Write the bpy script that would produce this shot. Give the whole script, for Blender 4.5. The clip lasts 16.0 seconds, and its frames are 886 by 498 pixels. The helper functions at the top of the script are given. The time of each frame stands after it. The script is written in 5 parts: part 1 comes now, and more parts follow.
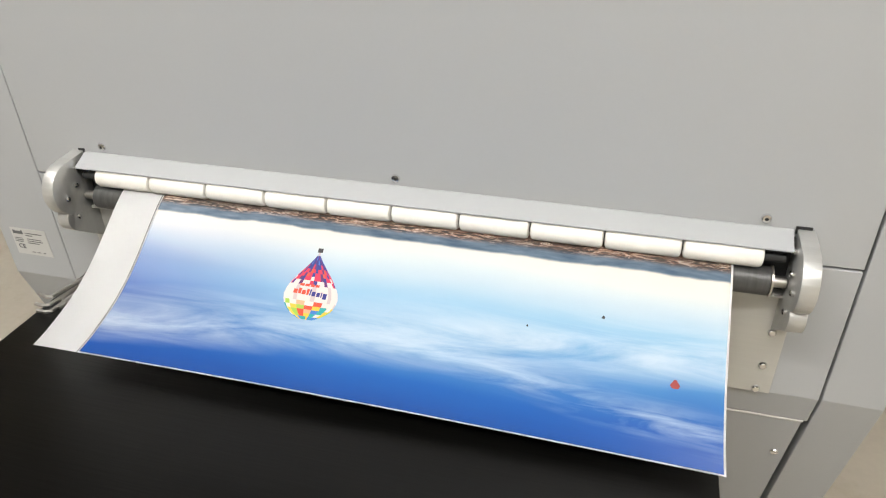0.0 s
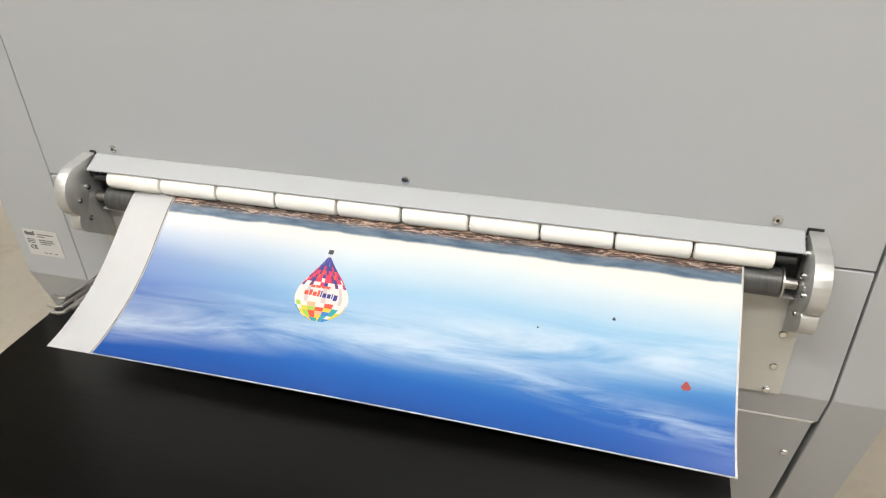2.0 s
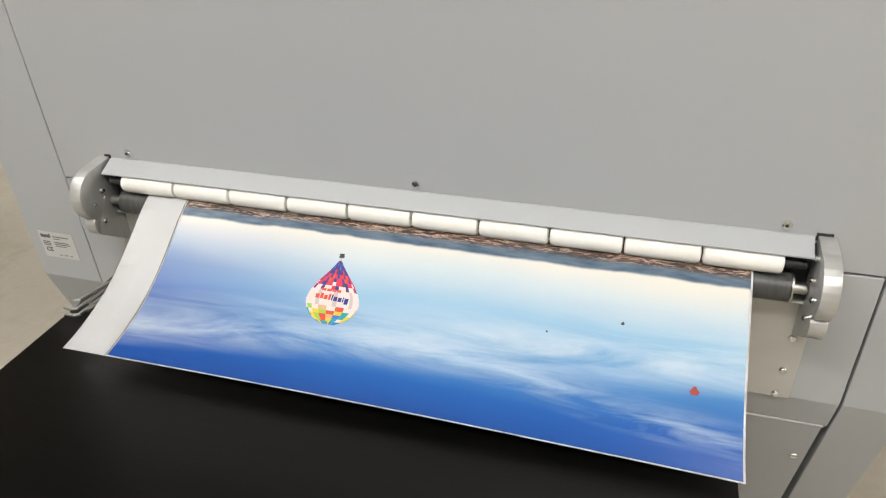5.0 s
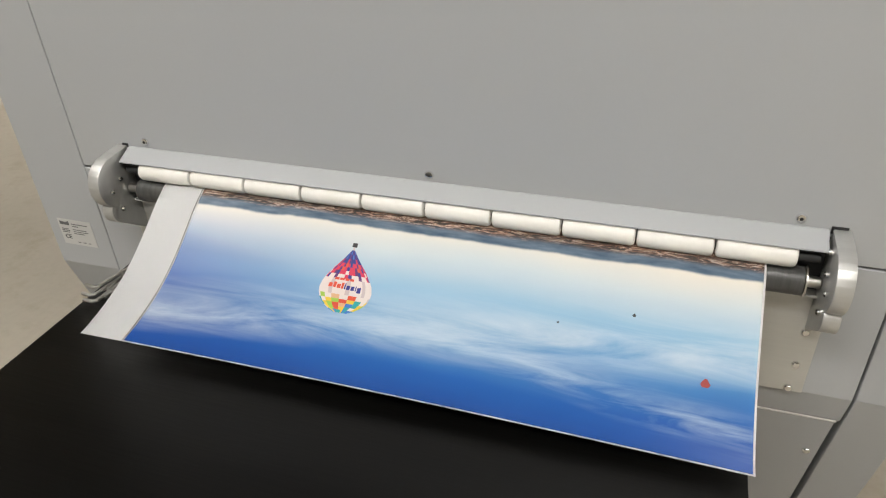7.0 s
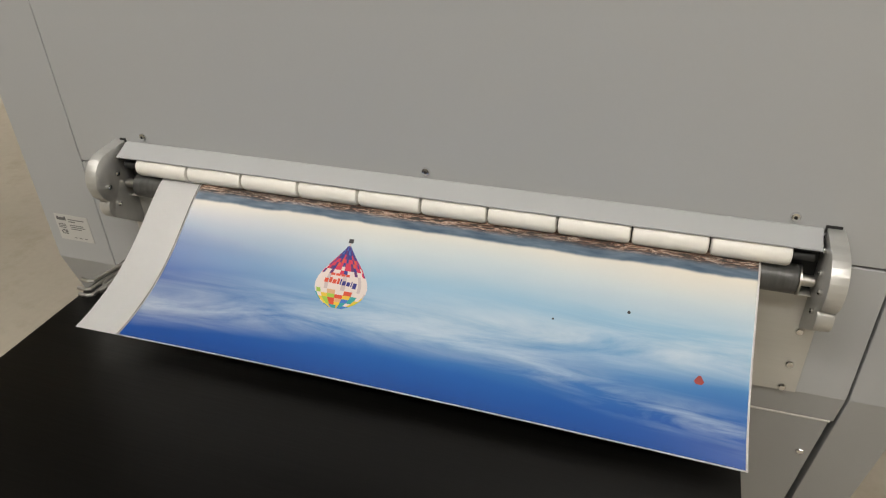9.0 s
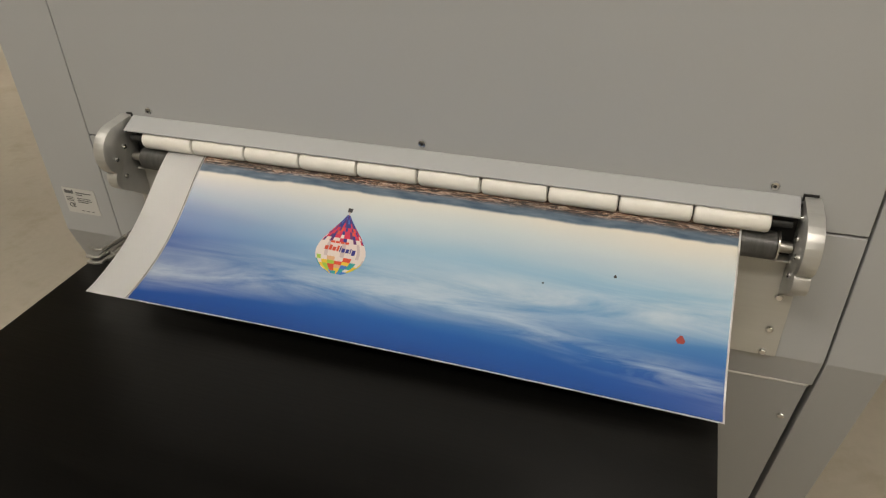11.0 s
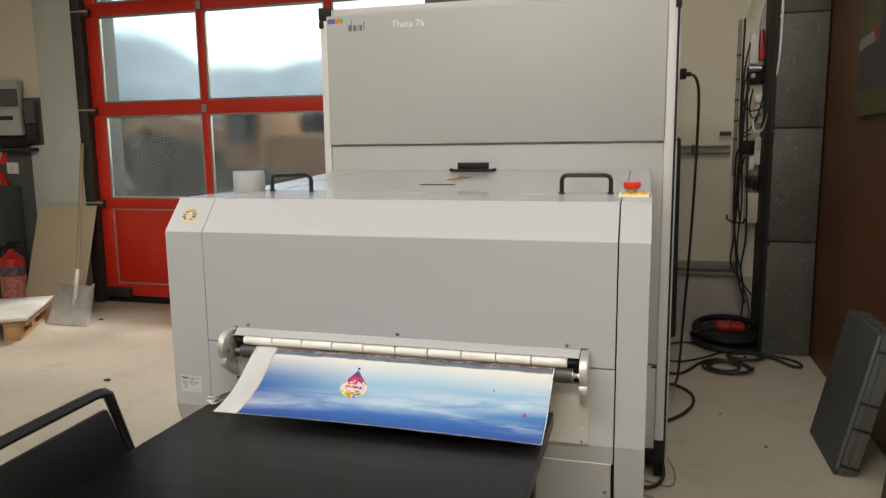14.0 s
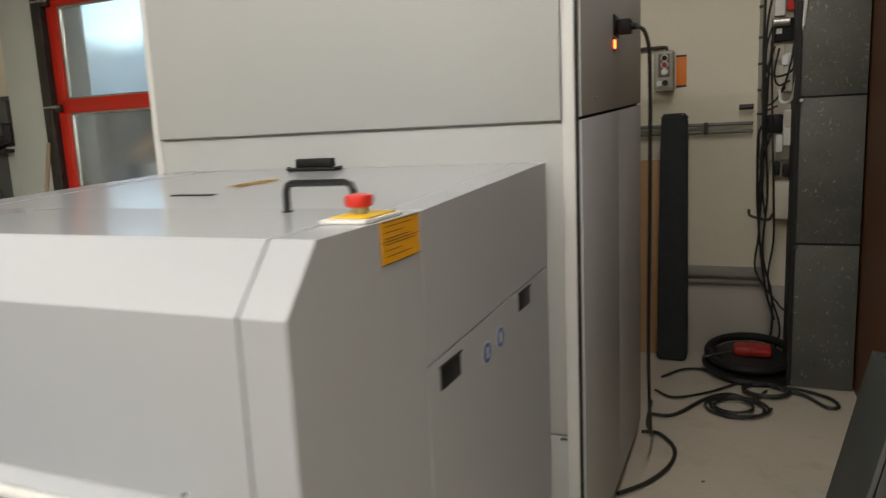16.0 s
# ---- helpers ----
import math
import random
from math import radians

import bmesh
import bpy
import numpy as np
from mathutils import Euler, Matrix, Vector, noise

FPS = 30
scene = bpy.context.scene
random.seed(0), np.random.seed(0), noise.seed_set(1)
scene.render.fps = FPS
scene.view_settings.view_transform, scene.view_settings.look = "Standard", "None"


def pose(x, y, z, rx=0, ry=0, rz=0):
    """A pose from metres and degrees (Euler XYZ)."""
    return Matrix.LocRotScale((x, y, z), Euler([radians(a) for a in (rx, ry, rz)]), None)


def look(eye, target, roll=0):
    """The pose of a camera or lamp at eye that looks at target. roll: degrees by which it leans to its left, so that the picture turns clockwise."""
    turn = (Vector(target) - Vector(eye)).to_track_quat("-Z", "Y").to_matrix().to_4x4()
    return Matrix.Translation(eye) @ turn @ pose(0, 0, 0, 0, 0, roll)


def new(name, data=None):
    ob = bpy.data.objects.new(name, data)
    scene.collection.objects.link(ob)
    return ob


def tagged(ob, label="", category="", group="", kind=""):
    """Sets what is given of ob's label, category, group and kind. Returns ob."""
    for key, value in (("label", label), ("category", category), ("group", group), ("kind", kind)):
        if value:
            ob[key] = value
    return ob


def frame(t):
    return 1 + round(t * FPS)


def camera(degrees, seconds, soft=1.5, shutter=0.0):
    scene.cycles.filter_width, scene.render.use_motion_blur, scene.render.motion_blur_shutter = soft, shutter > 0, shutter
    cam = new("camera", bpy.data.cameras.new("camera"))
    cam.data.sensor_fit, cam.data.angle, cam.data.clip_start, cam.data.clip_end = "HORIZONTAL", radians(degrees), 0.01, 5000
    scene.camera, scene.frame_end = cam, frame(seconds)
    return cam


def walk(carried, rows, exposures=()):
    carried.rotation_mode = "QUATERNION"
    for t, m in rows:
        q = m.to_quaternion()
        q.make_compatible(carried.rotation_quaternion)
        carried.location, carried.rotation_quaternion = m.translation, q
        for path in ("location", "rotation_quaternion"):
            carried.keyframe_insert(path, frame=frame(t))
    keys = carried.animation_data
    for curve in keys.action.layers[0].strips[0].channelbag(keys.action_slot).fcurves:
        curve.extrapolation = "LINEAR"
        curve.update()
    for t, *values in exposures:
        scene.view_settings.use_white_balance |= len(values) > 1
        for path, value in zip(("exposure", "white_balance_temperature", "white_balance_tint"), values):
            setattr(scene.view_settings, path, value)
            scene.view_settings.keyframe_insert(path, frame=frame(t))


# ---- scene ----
cam = camera(63.9, 16.0, soft=1.2, shutter=0.5)
PATH = [
    (0, (0.267, -0.717, 1.215), (-0.211, 0.911, 0.157), -1.4),
    (0.5, (0.268, -0.717, 1.218), (-0.219, 0.909, 0.16), -1.6),
    (1, (0.263, -0.721, 1.219), (-0.226, 0.911, 0.172), -1.5),
    (1.5, (0.261, -0.721, 1.22), (-0.225, 0.91, 0.168), -1.5),
    (2, (0.262, -0.717, 1.221), (-0.231, 0.902, 0.155), -1.8),
    (2.5, (0.259, -0.725, 1.215), (-0.236, 0.896, 0.153), -1.6),
    (3, (0.261, -0.721, 1.225), (-0.251, 0.894, 0.162), -2.4),
    (3.5, (0.254, -0.718, 1.228), (-0.245, 0.897, 0.158), -1.9),
    (6, (0.269, -0.719, 1.231), (-0.27, 0.881, 0.16), -2.4),
    (6.5, (0.264, -0.721, 1.229), (-0.282, 0.872, 0.149), -2.3),
    (7, (0.268, -0.722, 1.229), (-0.291, 0.863, 0.145), -2.5),
    (7.5, (0.266, -0.724, 1.228), (-0.289, 0.865, 0.148), -2.3),
    (8, (0.267, -0.725, 1.228), (-0.282, 0.87, 0.155), -2.2),
    (8.5, (0.27, -0.727, 1.224), (-0.283, 0.871, 0.156), -2.0),
    (11, (0.29, -0.769, 1.218), (-0.258, 0.812, 0.123), -1.6),
    (11.5, (0.409, -0.84, 1.228), (-0.203, 0.768, 0.209), -4.3),
    (12, (0.591, -1.04, 1.277), (0.134, 0.835, 0.749), -1.4),
    (12.5, (0.695, -1.258, 1.303), (0.23, 0.661, 0.987), -1.9),
    (13, (0.63, -1.454, 1.299), (0.144, 0.466, 1.018), 0.4),
    (13.5, (0.565, -1.571, 1.298), (0.02, 0.336, 1.037), 0.6),
    (14, (0.573, -1.595, 1.299), (0.03, 0.308, 1.007), -0.7),
    (14.5, (0.659, -1.49, 1.29), (0.052, 0.382, 0.936), -3.7),
    (15, (0.838, -1.226, 1.285), (0.152, 0.622, 0.943), -0.7),
    (15.5, (0.95, -0.924, 1.271), (0.177, 0.89, 0.937), -1.9),
    (16, (1.065, -0.648, 1.284), (0.287, 1.166, 0.961), -2.6),
]
rows = [(t, look(eye, target, roll)) for t, eye, target, roll in PATH]
EXPOSURE = [(0.0, 2.62, 6450, 10), (3.5, 2.55, 6450, 10), (7.0, 2.22, 6500, 10), (8.5, 2.05, 6700, 10), (11.0, 1.76, 7250, 10), (12.0, 1.95, 7450, 10),
            (12.5, 2.18, 7350, 10), (13.5, 2.28, 6950, 10), (14.5, 2.3, 6750, 10), (15.5, 2.2, 6800, 10), (16.0, 2.48, 6600, 10)]
walk(cam, rows, EXPOSURE)

# ---- world and lamps ----
world = bpy.data.worlds.new("world")
scene.world = world
world.use_nodes = True
wn = world.node_tree
sky = wn.nodes.new("ShaderNodeTexSky")
sky.sky_type = "NISHITA"
sky.sun_disc = False
sky.sun_elevation = radians(35)
sky.sun_rotation = radians(20)
sky.air_density = 1.0
sky.dust_density = 1.5
wn.links.new(sky.outputs[0], wn.nodes["Background"].inputs[0])
wn.nodes["Background"].inputs[1].default_value = 0.09

sun = new("sun", bpy.data.lights.new("sun", "SUN"))
sun.data.energy = 0.6
sun.data.angle = radians(12)
sun.data.color = (1.0, 0.96, 0.9)
sun.matrix_world = look((0, 0, 10), (-4, -12, -6))


def unseen_lamp(x, y, z, sx, sy, watts, colour=(1.0, 0.97, 0.92)):
    la = bpy.data.lights.new("unseen_lamp", "AREA")
    la.shape, la.size, la.size_y, la.energy, la.color = "RECTANGLE", sx, sy, watts, colour
    ob = new("unseen_lamp", la)
    ob.matrix_world = pose(x, y, z)
    return ob


# unseen overhead area lamps, added without fixtures to light the room
unseen_lamp(-0.2, -1.75, 3.3, 2.8, 0.35, 23)
unseen_lamp(-3.2, -0.6, 3.3, 2.8, 0.35, 8.5)
unseen_lamp(-0.4, -4.4, 3.3, 2.8, 0.35, 9)
# added fill that brightens the printer's right side
unseen_lamp(3.2, -1.6, 3.3, 2.8, 0.35, 11)
# small added fill that brightens the aisle floor
unseen_lamp(1.0, 1.3, 3.3, 0.3, 1.6, 3.4)


# ---- materials ----
def mat(name, colour, rough=0.5, metal=0.0, vary=0.06, scale=6.0, bump=0.05, fine=180.0, stretch=(1, 1, 1), spec=0.5, even=False):
    """A principled surface with large blotches, fine grain and a slight relief, in metres."""
    m = bpy.data.materials.new(name)
    m.use_nodes = True
    nt = m.node_tree
    b = nt.nodes["Principled BSDF"]
    b.inputs["Roughness"].default_value = rough
    b.inputs["Metallic"].default_value = metal
    b.inputs["Specular IOR Level"].default_value = spec
    tc = nt.nodes.new("ShaderNodeTexCoord")
    mp = nt.nodes.new("ShaderNodeMapping")
    mp.inputs["Scale"].default_value = stretch
    nt.links.new(tc.outputs["Object"], mp.inputs["Vector"])
    big, small = nt.nodes.new("ShaderNodeTexNoise"), nt.nodes.new("ShaderNodeTexNoise")
    big.inputs["Scale"].default_value, big.inputs["Detail"].default_value = scale, 4
    small.inputs["Scale"].default_value, small.inputs["Detail"].default_value = fine, 2
    for n in (big, small):
        nt.links.new(mp.outputs[0], n.inputs["Vector"])
    add = nt.nodes.new("ShaderNodeMath")
    add.operation = "MULTIPLY_ADD"
    add.inputs[1].default_value = 0.35
    nt.links.new(small.outputs["Fac"], add.inputs[0])
    nt.links.new(big.outputs["Fac"], add.inputs[2])
    ramp = nt.nodes.new("ShaderNodeValToRGB")
    ramp.color_ramp.elements[0].position, ramp.color_ramp.elements[1].position = 0.4, 0.95
    ramp.color_ramp.elements[0].color = (*[c * (1 - vary) for c in colour], 1)
    ramp.color_ramp.elements[1].color = (*[min(1, c * (1 + vary)) for c in colour], 1)
    nt.links.new(add.outputs[0], ramp.inputs[0])
    nt.links.new(ramp.outputs[0], b.inputs["Base Color"])
    rr = nt.nodes.new("ShaderNodeMapRange")
    rr.inputs["To Min"].default_value, rr.inputs["To Max"].default_value = max(0.02, rough - 0.07), min(1, rough + 0.07)
    nt.links.new(big.outputs["Fac"], rr.inputs["Value"])
    if not even:
        nt.links.new(rr.outputs[0], b.inputs["Roughness"])
    if bump:
        bp = nt.nodes.new("ShaderNodeBump")
        bp.inputs["Strength"].default_value, bp.inputs["Distance"].default_value = bump, 0.002
        nt.links.new(small.outputs["Fac"], bp.inputs["Height"])
        nt.links.new(bp.outputs[0], b.inputs["Normal"])
    return m


PAINT = mat("grey_paint", (0.385, 0.395, 0.405), 0.48, vary=0.02, scale=2.5, bump=0, even=True)
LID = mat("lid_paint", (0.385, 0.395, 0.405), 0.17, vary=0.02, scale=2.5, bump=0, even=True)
PAINT_TOWER = mat("tower_paint", (0.455, 0.465, 0.455), 0.45, vary=0.02, scale=2.0, bump=0, even=True)
WHITE_PAINT = mat("white_paint", (0.66, 0.66, 0.64), 0.4, vary=0.03)
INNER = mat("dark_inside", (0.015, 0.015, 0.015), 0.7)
PLATE = mat("satin_steel_plate", (0.58, 0.575, 0.545), 0.38, 0.3, vary=0.07, scale=4, bump=0.06, fine=60, stretch=(0.4, 4, 12))
CHEEK = mat("matt_aluminium", (0.55, 0.55, 0.535), 0.44, 0.65, vary=0.08, scale=9, bump=0.08, fine=90, stretch=(1, 8, 1))
STEEL = mat("brushed_steel", (0.52, 0.51, 0.48), 0.36, 1.0, vary=0.10, scale=5, bump=0.12, fine=70, stretch=(0.4, 4, 12))
ALU = mat("machined_aluminium", (0.78, 0.78, 0.77), 0.28, 1.0, vary=0.06, scale=8, bump=0.08, fine=90, stretch=(1, 1, 8))
CHROME = mat("bright_steel", (0.75, 0.75, 0.74), 0.16, 1.0, vary=0.05)
ROLLER = mat("white_roller", (0.78, 0.76, 0.71), 0.45, vary=0.05, scale=30, bump=0.05)
RUBBER = mat("dark_roller", (0.06, 0.06, 0.058), 0.36, vary=0.3, scale=40, bump=0.08, stretch=(6, 1, 1))
BLACK = mat("black_plastic", (0.010, 0.010, 0.010), 0.5, vary=0.2, spec=0.3)
CABLE = mat("black_cable", (0.014, 0.013, 0.012), 0.5, vary=0.2)
TUBE_BLACK = mat("black_tube", (0.012, 0.012, 0.013), 0.3, vary=0.1)
RED = mat("red_plastic", (0.62, 0.03, 0.02), 0.35, vary=0.08)
YELLOW = mat("yellow_plate", (0.75, 0.48, 0.02), 0.4, vary=0.05)
ORANGE = mat("orange_sign", (0.80, 0.22, 0.02), 0.5, vary=0.05)
SIGN = mat("amber_sign", (0.78, 0.36, 0.01), 0.45, vary=0.04)
INK = mat("dark_ink", (0.03, 0.03, 0.035), 0.6, vary=0.1)
PALE = mat("label_white", (0.64, 0.64, 0.63), 0.45, vary=0.03)
LABEL_GREY = mat("label_grey", (0.52, 0.52, 0.50), 0.45, vary=0.03)
SOFT_INK = mat("faded_ink", (0.12, 0.12, 0.125), 0.6, vary=0.1)
WHITE = mat("white_plastic", (0.75, 0.74, 0.71), 0.4, vary=0.03)
CREAM = mat("cream_plastic", (0.60, 0.56, 0.46), 0.45, vary=0.06)
BLUE = mat("blue_sticker", (0.04, 0.10, 0.35), 0.4, vary=0.05)
PURPLE = mat("violet_mark", (0.12, 0.10, 0.36), 0.5)
GREEN = mat("green_mark", (0.15, 0.45, 0.08), 0.5)
RED_DOOR = mat("red_enamel", (0.60, 0.025, 0.012), 0.4, vary=0.08, scale=4)
ALU_TRIM = mat("glazing_bead", (0.42, 0.40, 0.36), 0.45, 0.6, vary=0.1)
RAIL = mat("dark_steel", (0.06, 0.055, 0.05), 0.5, 0.6, vary=0.25, scale=14)
COLUMN = mat("column_paint", (0.50, 0.54, 0.50), 0.6, vary=0.05, scale=3)
WALL = mat("plaster_wall", (0.70, 0.65, 0.52), 0.8, vary=0.06, scale=1.6, bump=0.25, fine=60)
WALL_LOW = mat("plinth_paint", (0.44, 0.41, 0.36), 0.7, vary=0.08, scale=3, bump=0.2, fine=60)
BOARD_DARK = mat("dark_board", (0.085, 0.09, 0.085), 0.6, vary=0.15, scale=3)
BROWN = mat("brown_board", (0.105, 0.037, 0.010), 0.45, vary=0.14, scale=2.0, bump=0.1, fine=90, stretch=(1, 1, 0.25))
MDF = mat("pale_board", (0.50, 0.41, 0.29), 0.6, vary=0.06, scale=4)
WOOD = mat("pine_wood", (0.42, 0.25, 0.11), 0.55, vary=0.25, scale=9, bump=0.15, fine=70, stretch=(1, 1, 0.15))
CRATE = mat("crate_plastic", (0.050, 0.056, 0.052), 0.58, vary=0.08, scale=5, bump=0.08)
FOAM = mat("dark_foam", (0.028, 0.032, 0.034), 0.85, vary=0.2, scale=20, bump=0.3)
SHEET_ALU = mat("shovel_aluminium", (0.70, 0.68, 0.64), 0.34, 0.45, vary=0.15, scale=12)
ASPHALT = mat("yard_asphalt", (0.022, 0.022, 0.021), 0.95, vary=0.3, scale=0.6, bump=0.3, spec=0.1)
# hill paled in its base colour to stand for haze in the air
HILL = mat("hill_haze_in_colour", (0.60, 0.60, 0.54), 0.9, vary=0.30, scale=0.25, fine=1.6, bump=0)
RUST = mat("ochre_machine", (0.20, 0.075, 0.008), 0.6, vary=0.4, scale=1.5)
# unseen ceiling, kept dark so that the tabletop mirrors less light
CEIL = mat("ceiling_boards", (0.20, 0.19, 0.17), 0.8, vary=0.04)


def nodes_of(m):
    nt = m.node_tree
    return nt, nt.nodes["Principled BSDF"], nt.nodes.new, nt.links.new


def wood_foil():
    """Black-brown foil with fine pores that run along x."""
    m = mat("black_wood_foil", (0.0020, 0.0019, 0.0017), 0.34, vary=0.35, scale=3, bump=0.0, stretch=(1, 10, 1), spec=0.30)
    nt, b, add, link = nodes_of(m)
    tc, mp, no, bp = add("ShaderNodeTexCoord"), add("ShaderNodeMapping"), add("ShaderNodeTexNoise"), add("ShaderNodeBump")
    mp.inputs["Scale"].default_value = (14, 260, 20)
    no.inputs["Scale"].default_value, no.inputs["Detail"].default_value = 1.0, 3
    bp.inputs["Strength"].default_value, bp.inputs["Distance"].default_value = 0.22, 0.0006
    link(tc.outputs["Object"], mp.inputs["Vector"])
    link(mp.outputs[0], no.inputs["Vector"])
    link(no.outputs["Fac"], bp.inputs["Height"])
    link(bp.outputs[0], b.inputs["Normal"])
    return m


def concrete():
    """Sealed beige floor with stains and specks."""
    m = mat("floor_coating", (0.44, 0.395, 0.32), 0.5, vary=0.10, scale=1.3, bump=0.12, fine=45)
    nt, b, add, link = nodes_of(m)
    tc, no, ra, mx = add("ShaderNodeTexCoord"), add("ShaderNodeTexNoise"), add("ShaderNodeValToRGB"), add("ShaderNodeMixRGB")
    no.inputs["Scale"].default_value, no.inputs["Detail"].default_value = 5.5, 8
    no.inputs["Roughness"].default_value = 0.65
    ra.color_ramp.elements[0].position, ra.color_ramp.elements[0].color = 0.30, (0.86, 0.83, 0.78, 1)
    ra.color_ramp.elements[1].position, ra.color_ramp.elements[1].color = 0.47, (1, 1, 1, 1)
    mx.blend_type = "MULTIPLY"
    mx.inputs[0].default_value = 1.0
    src = b.inputs["Base Color"].links[0].from_socket
    link(tc.outputs["Object"], no.inputs["Vector"])
    link(no.outputs["Fac"], ra.inputs[0])
    link(src, mx.inputs[1])
    link(ra.outputs[0], mx.inputs[2])
    link(mx.outputs[0], b.inputs["Base Color"])
    return m


def galvanised():
    """Zinc sheet with spangle and pale scratches."""
    m = mat("galvanised_sheet", (0.112, 0.113, 0.096), 0.58, 0.4, vary=0.22, scale=7, bump=0.05)
    nt, b, add, link = nodes_of(m)
    tc, mp, vo, no, ra, mx = (add("ShaderNodeTexCoord"), add("ShaderNodeMapping"), add("ShaderNodeTexNoise"), add("ShaderNodeTexNoise"),
                              add("ShaderNodeValToRGB"), add("ShaderNodeMixRGB"))
    mp.inputs["Scale"].default_value = (52, 52, 34)
    vo.inputs["Scale"].default_value, vo.inputs["Detail"].default_value = 1.0, 5
    vo.inputs["Distortion"].default_value = 1.6
    ra.color_ramp.elements[0].position, ra.color_ramp.elements[0].color = 0.62, (0, 0, 0, 1)
    ra.color_ramp.elements[1].position, ra.color_ramp.elements[1].color = 0.74, (1, 1, 1, 1)
    mx.inputs[2].default_value = (0.30, 0.30, 0.28, 1)
    src = b.inputs["Base Color"].links[0].from_socket
    link(tc.outputs["Object"], mp.inputs["Vector"])
    link(mp.outputs[0], vo.inputs["Vector"])
    link(vo.outputs["Fac"], ra.inputs[0])
    link(ra.outputs[0], mx.inputs[0])
    link(src, mx.inputs[1])
    link(mx.outputs[0], b.inputs["Base Color"])
    return m


def pane_glass():
    """Dusty window glass: tinted see-through with streaks of dust that scatter light, and gloss by Fresnel."""
    m = bpy.data.materials.new("dusty_glass")
    m.use_nodes = True
    nt = m.node_tree
    nt.nodes.remove(nt.nodes["Principled BSDF"])
    add, link = nt.nodes.new, nt.links.new
    clear, gloss, dust, fresnel, with_dust, with_gloss = (add("ShaderNodeBsdfRefraction"), add("ShaderNodeBsdfGlossy"), add("ShaderNodeBsdfTranslucent"),
                                                          add("ShaderNodeFresnel"), add("ShaderNodeMixShader"), add("ShaderNodeMixShader"))
    tc, amount, total = add("ShaderNodeTexCoord"), add("ShaderNodeMapRange"), add("ShaderNodeMath")
    fields = []
    for stretch, scale in (((1, 1, 1), 2.4), ((9, 1, 0.8), 1.6)):
        mp, no = add("ShaderNodeMapping"), add("ShaderNodeTexNoise")
        mp.inputs["Scale"].default_value = stretch
        no.inputs["Scale"].default_value, no.inputs["Detail"].default_value, no.inputs["Roughness"].default_value = scale, 6, 0.62
        link(tc.outputs["Object"], mp.inputs["Vector"])
        link(mp.outputs[0], no.inputs["Vector"])
        fields.append(no.outputs["Fac"])
    total.operation = "MULTIPLY"
    link(fields[0], total.inputs[0])
    link(fields[1], total.inputs[1])
    amount.inputs["From Min"].default_value, amount.inputs["From Max"].default_value = 0.12, 0.42
    amount.inputs["To Min"].default_value, amount.inputs["To Max"].default_value = 0.004, 0.05
    link(total.outputs[0], amount.inputs["Value"])
    clear.inputs[0].default_value = (0.82, 0.87, 0.86, 1)
    clear.inputs["Roughness"].default_value, clear.inputs["IOR"].default_value = 0.19, 1.15
    dust.inputs[0].default_value = (0.52, 0.54, 0.53, 1)
    gloss.inputs["Roughness"].default_value = 0.08
    fresnel.inputs[0].default_value = 1.5
    link(amount.outputs[0], with_dust.inputs[0])
    link(clear.outputs[0], with_dust.inputs[1])
    link(dust.outputs[0], with_dust.inputs[2])
    link(fresnel.outputs[0], with_gloss.inputs[0])
    link(with_dust.outputs[0], with_gloss.inputs[1])
    link(gloss.outputs[0], with_gloss.inputs[2])
    link(with_gloss.outputs[0], nt.nodes["Material Output"].inputs[0])
    return m


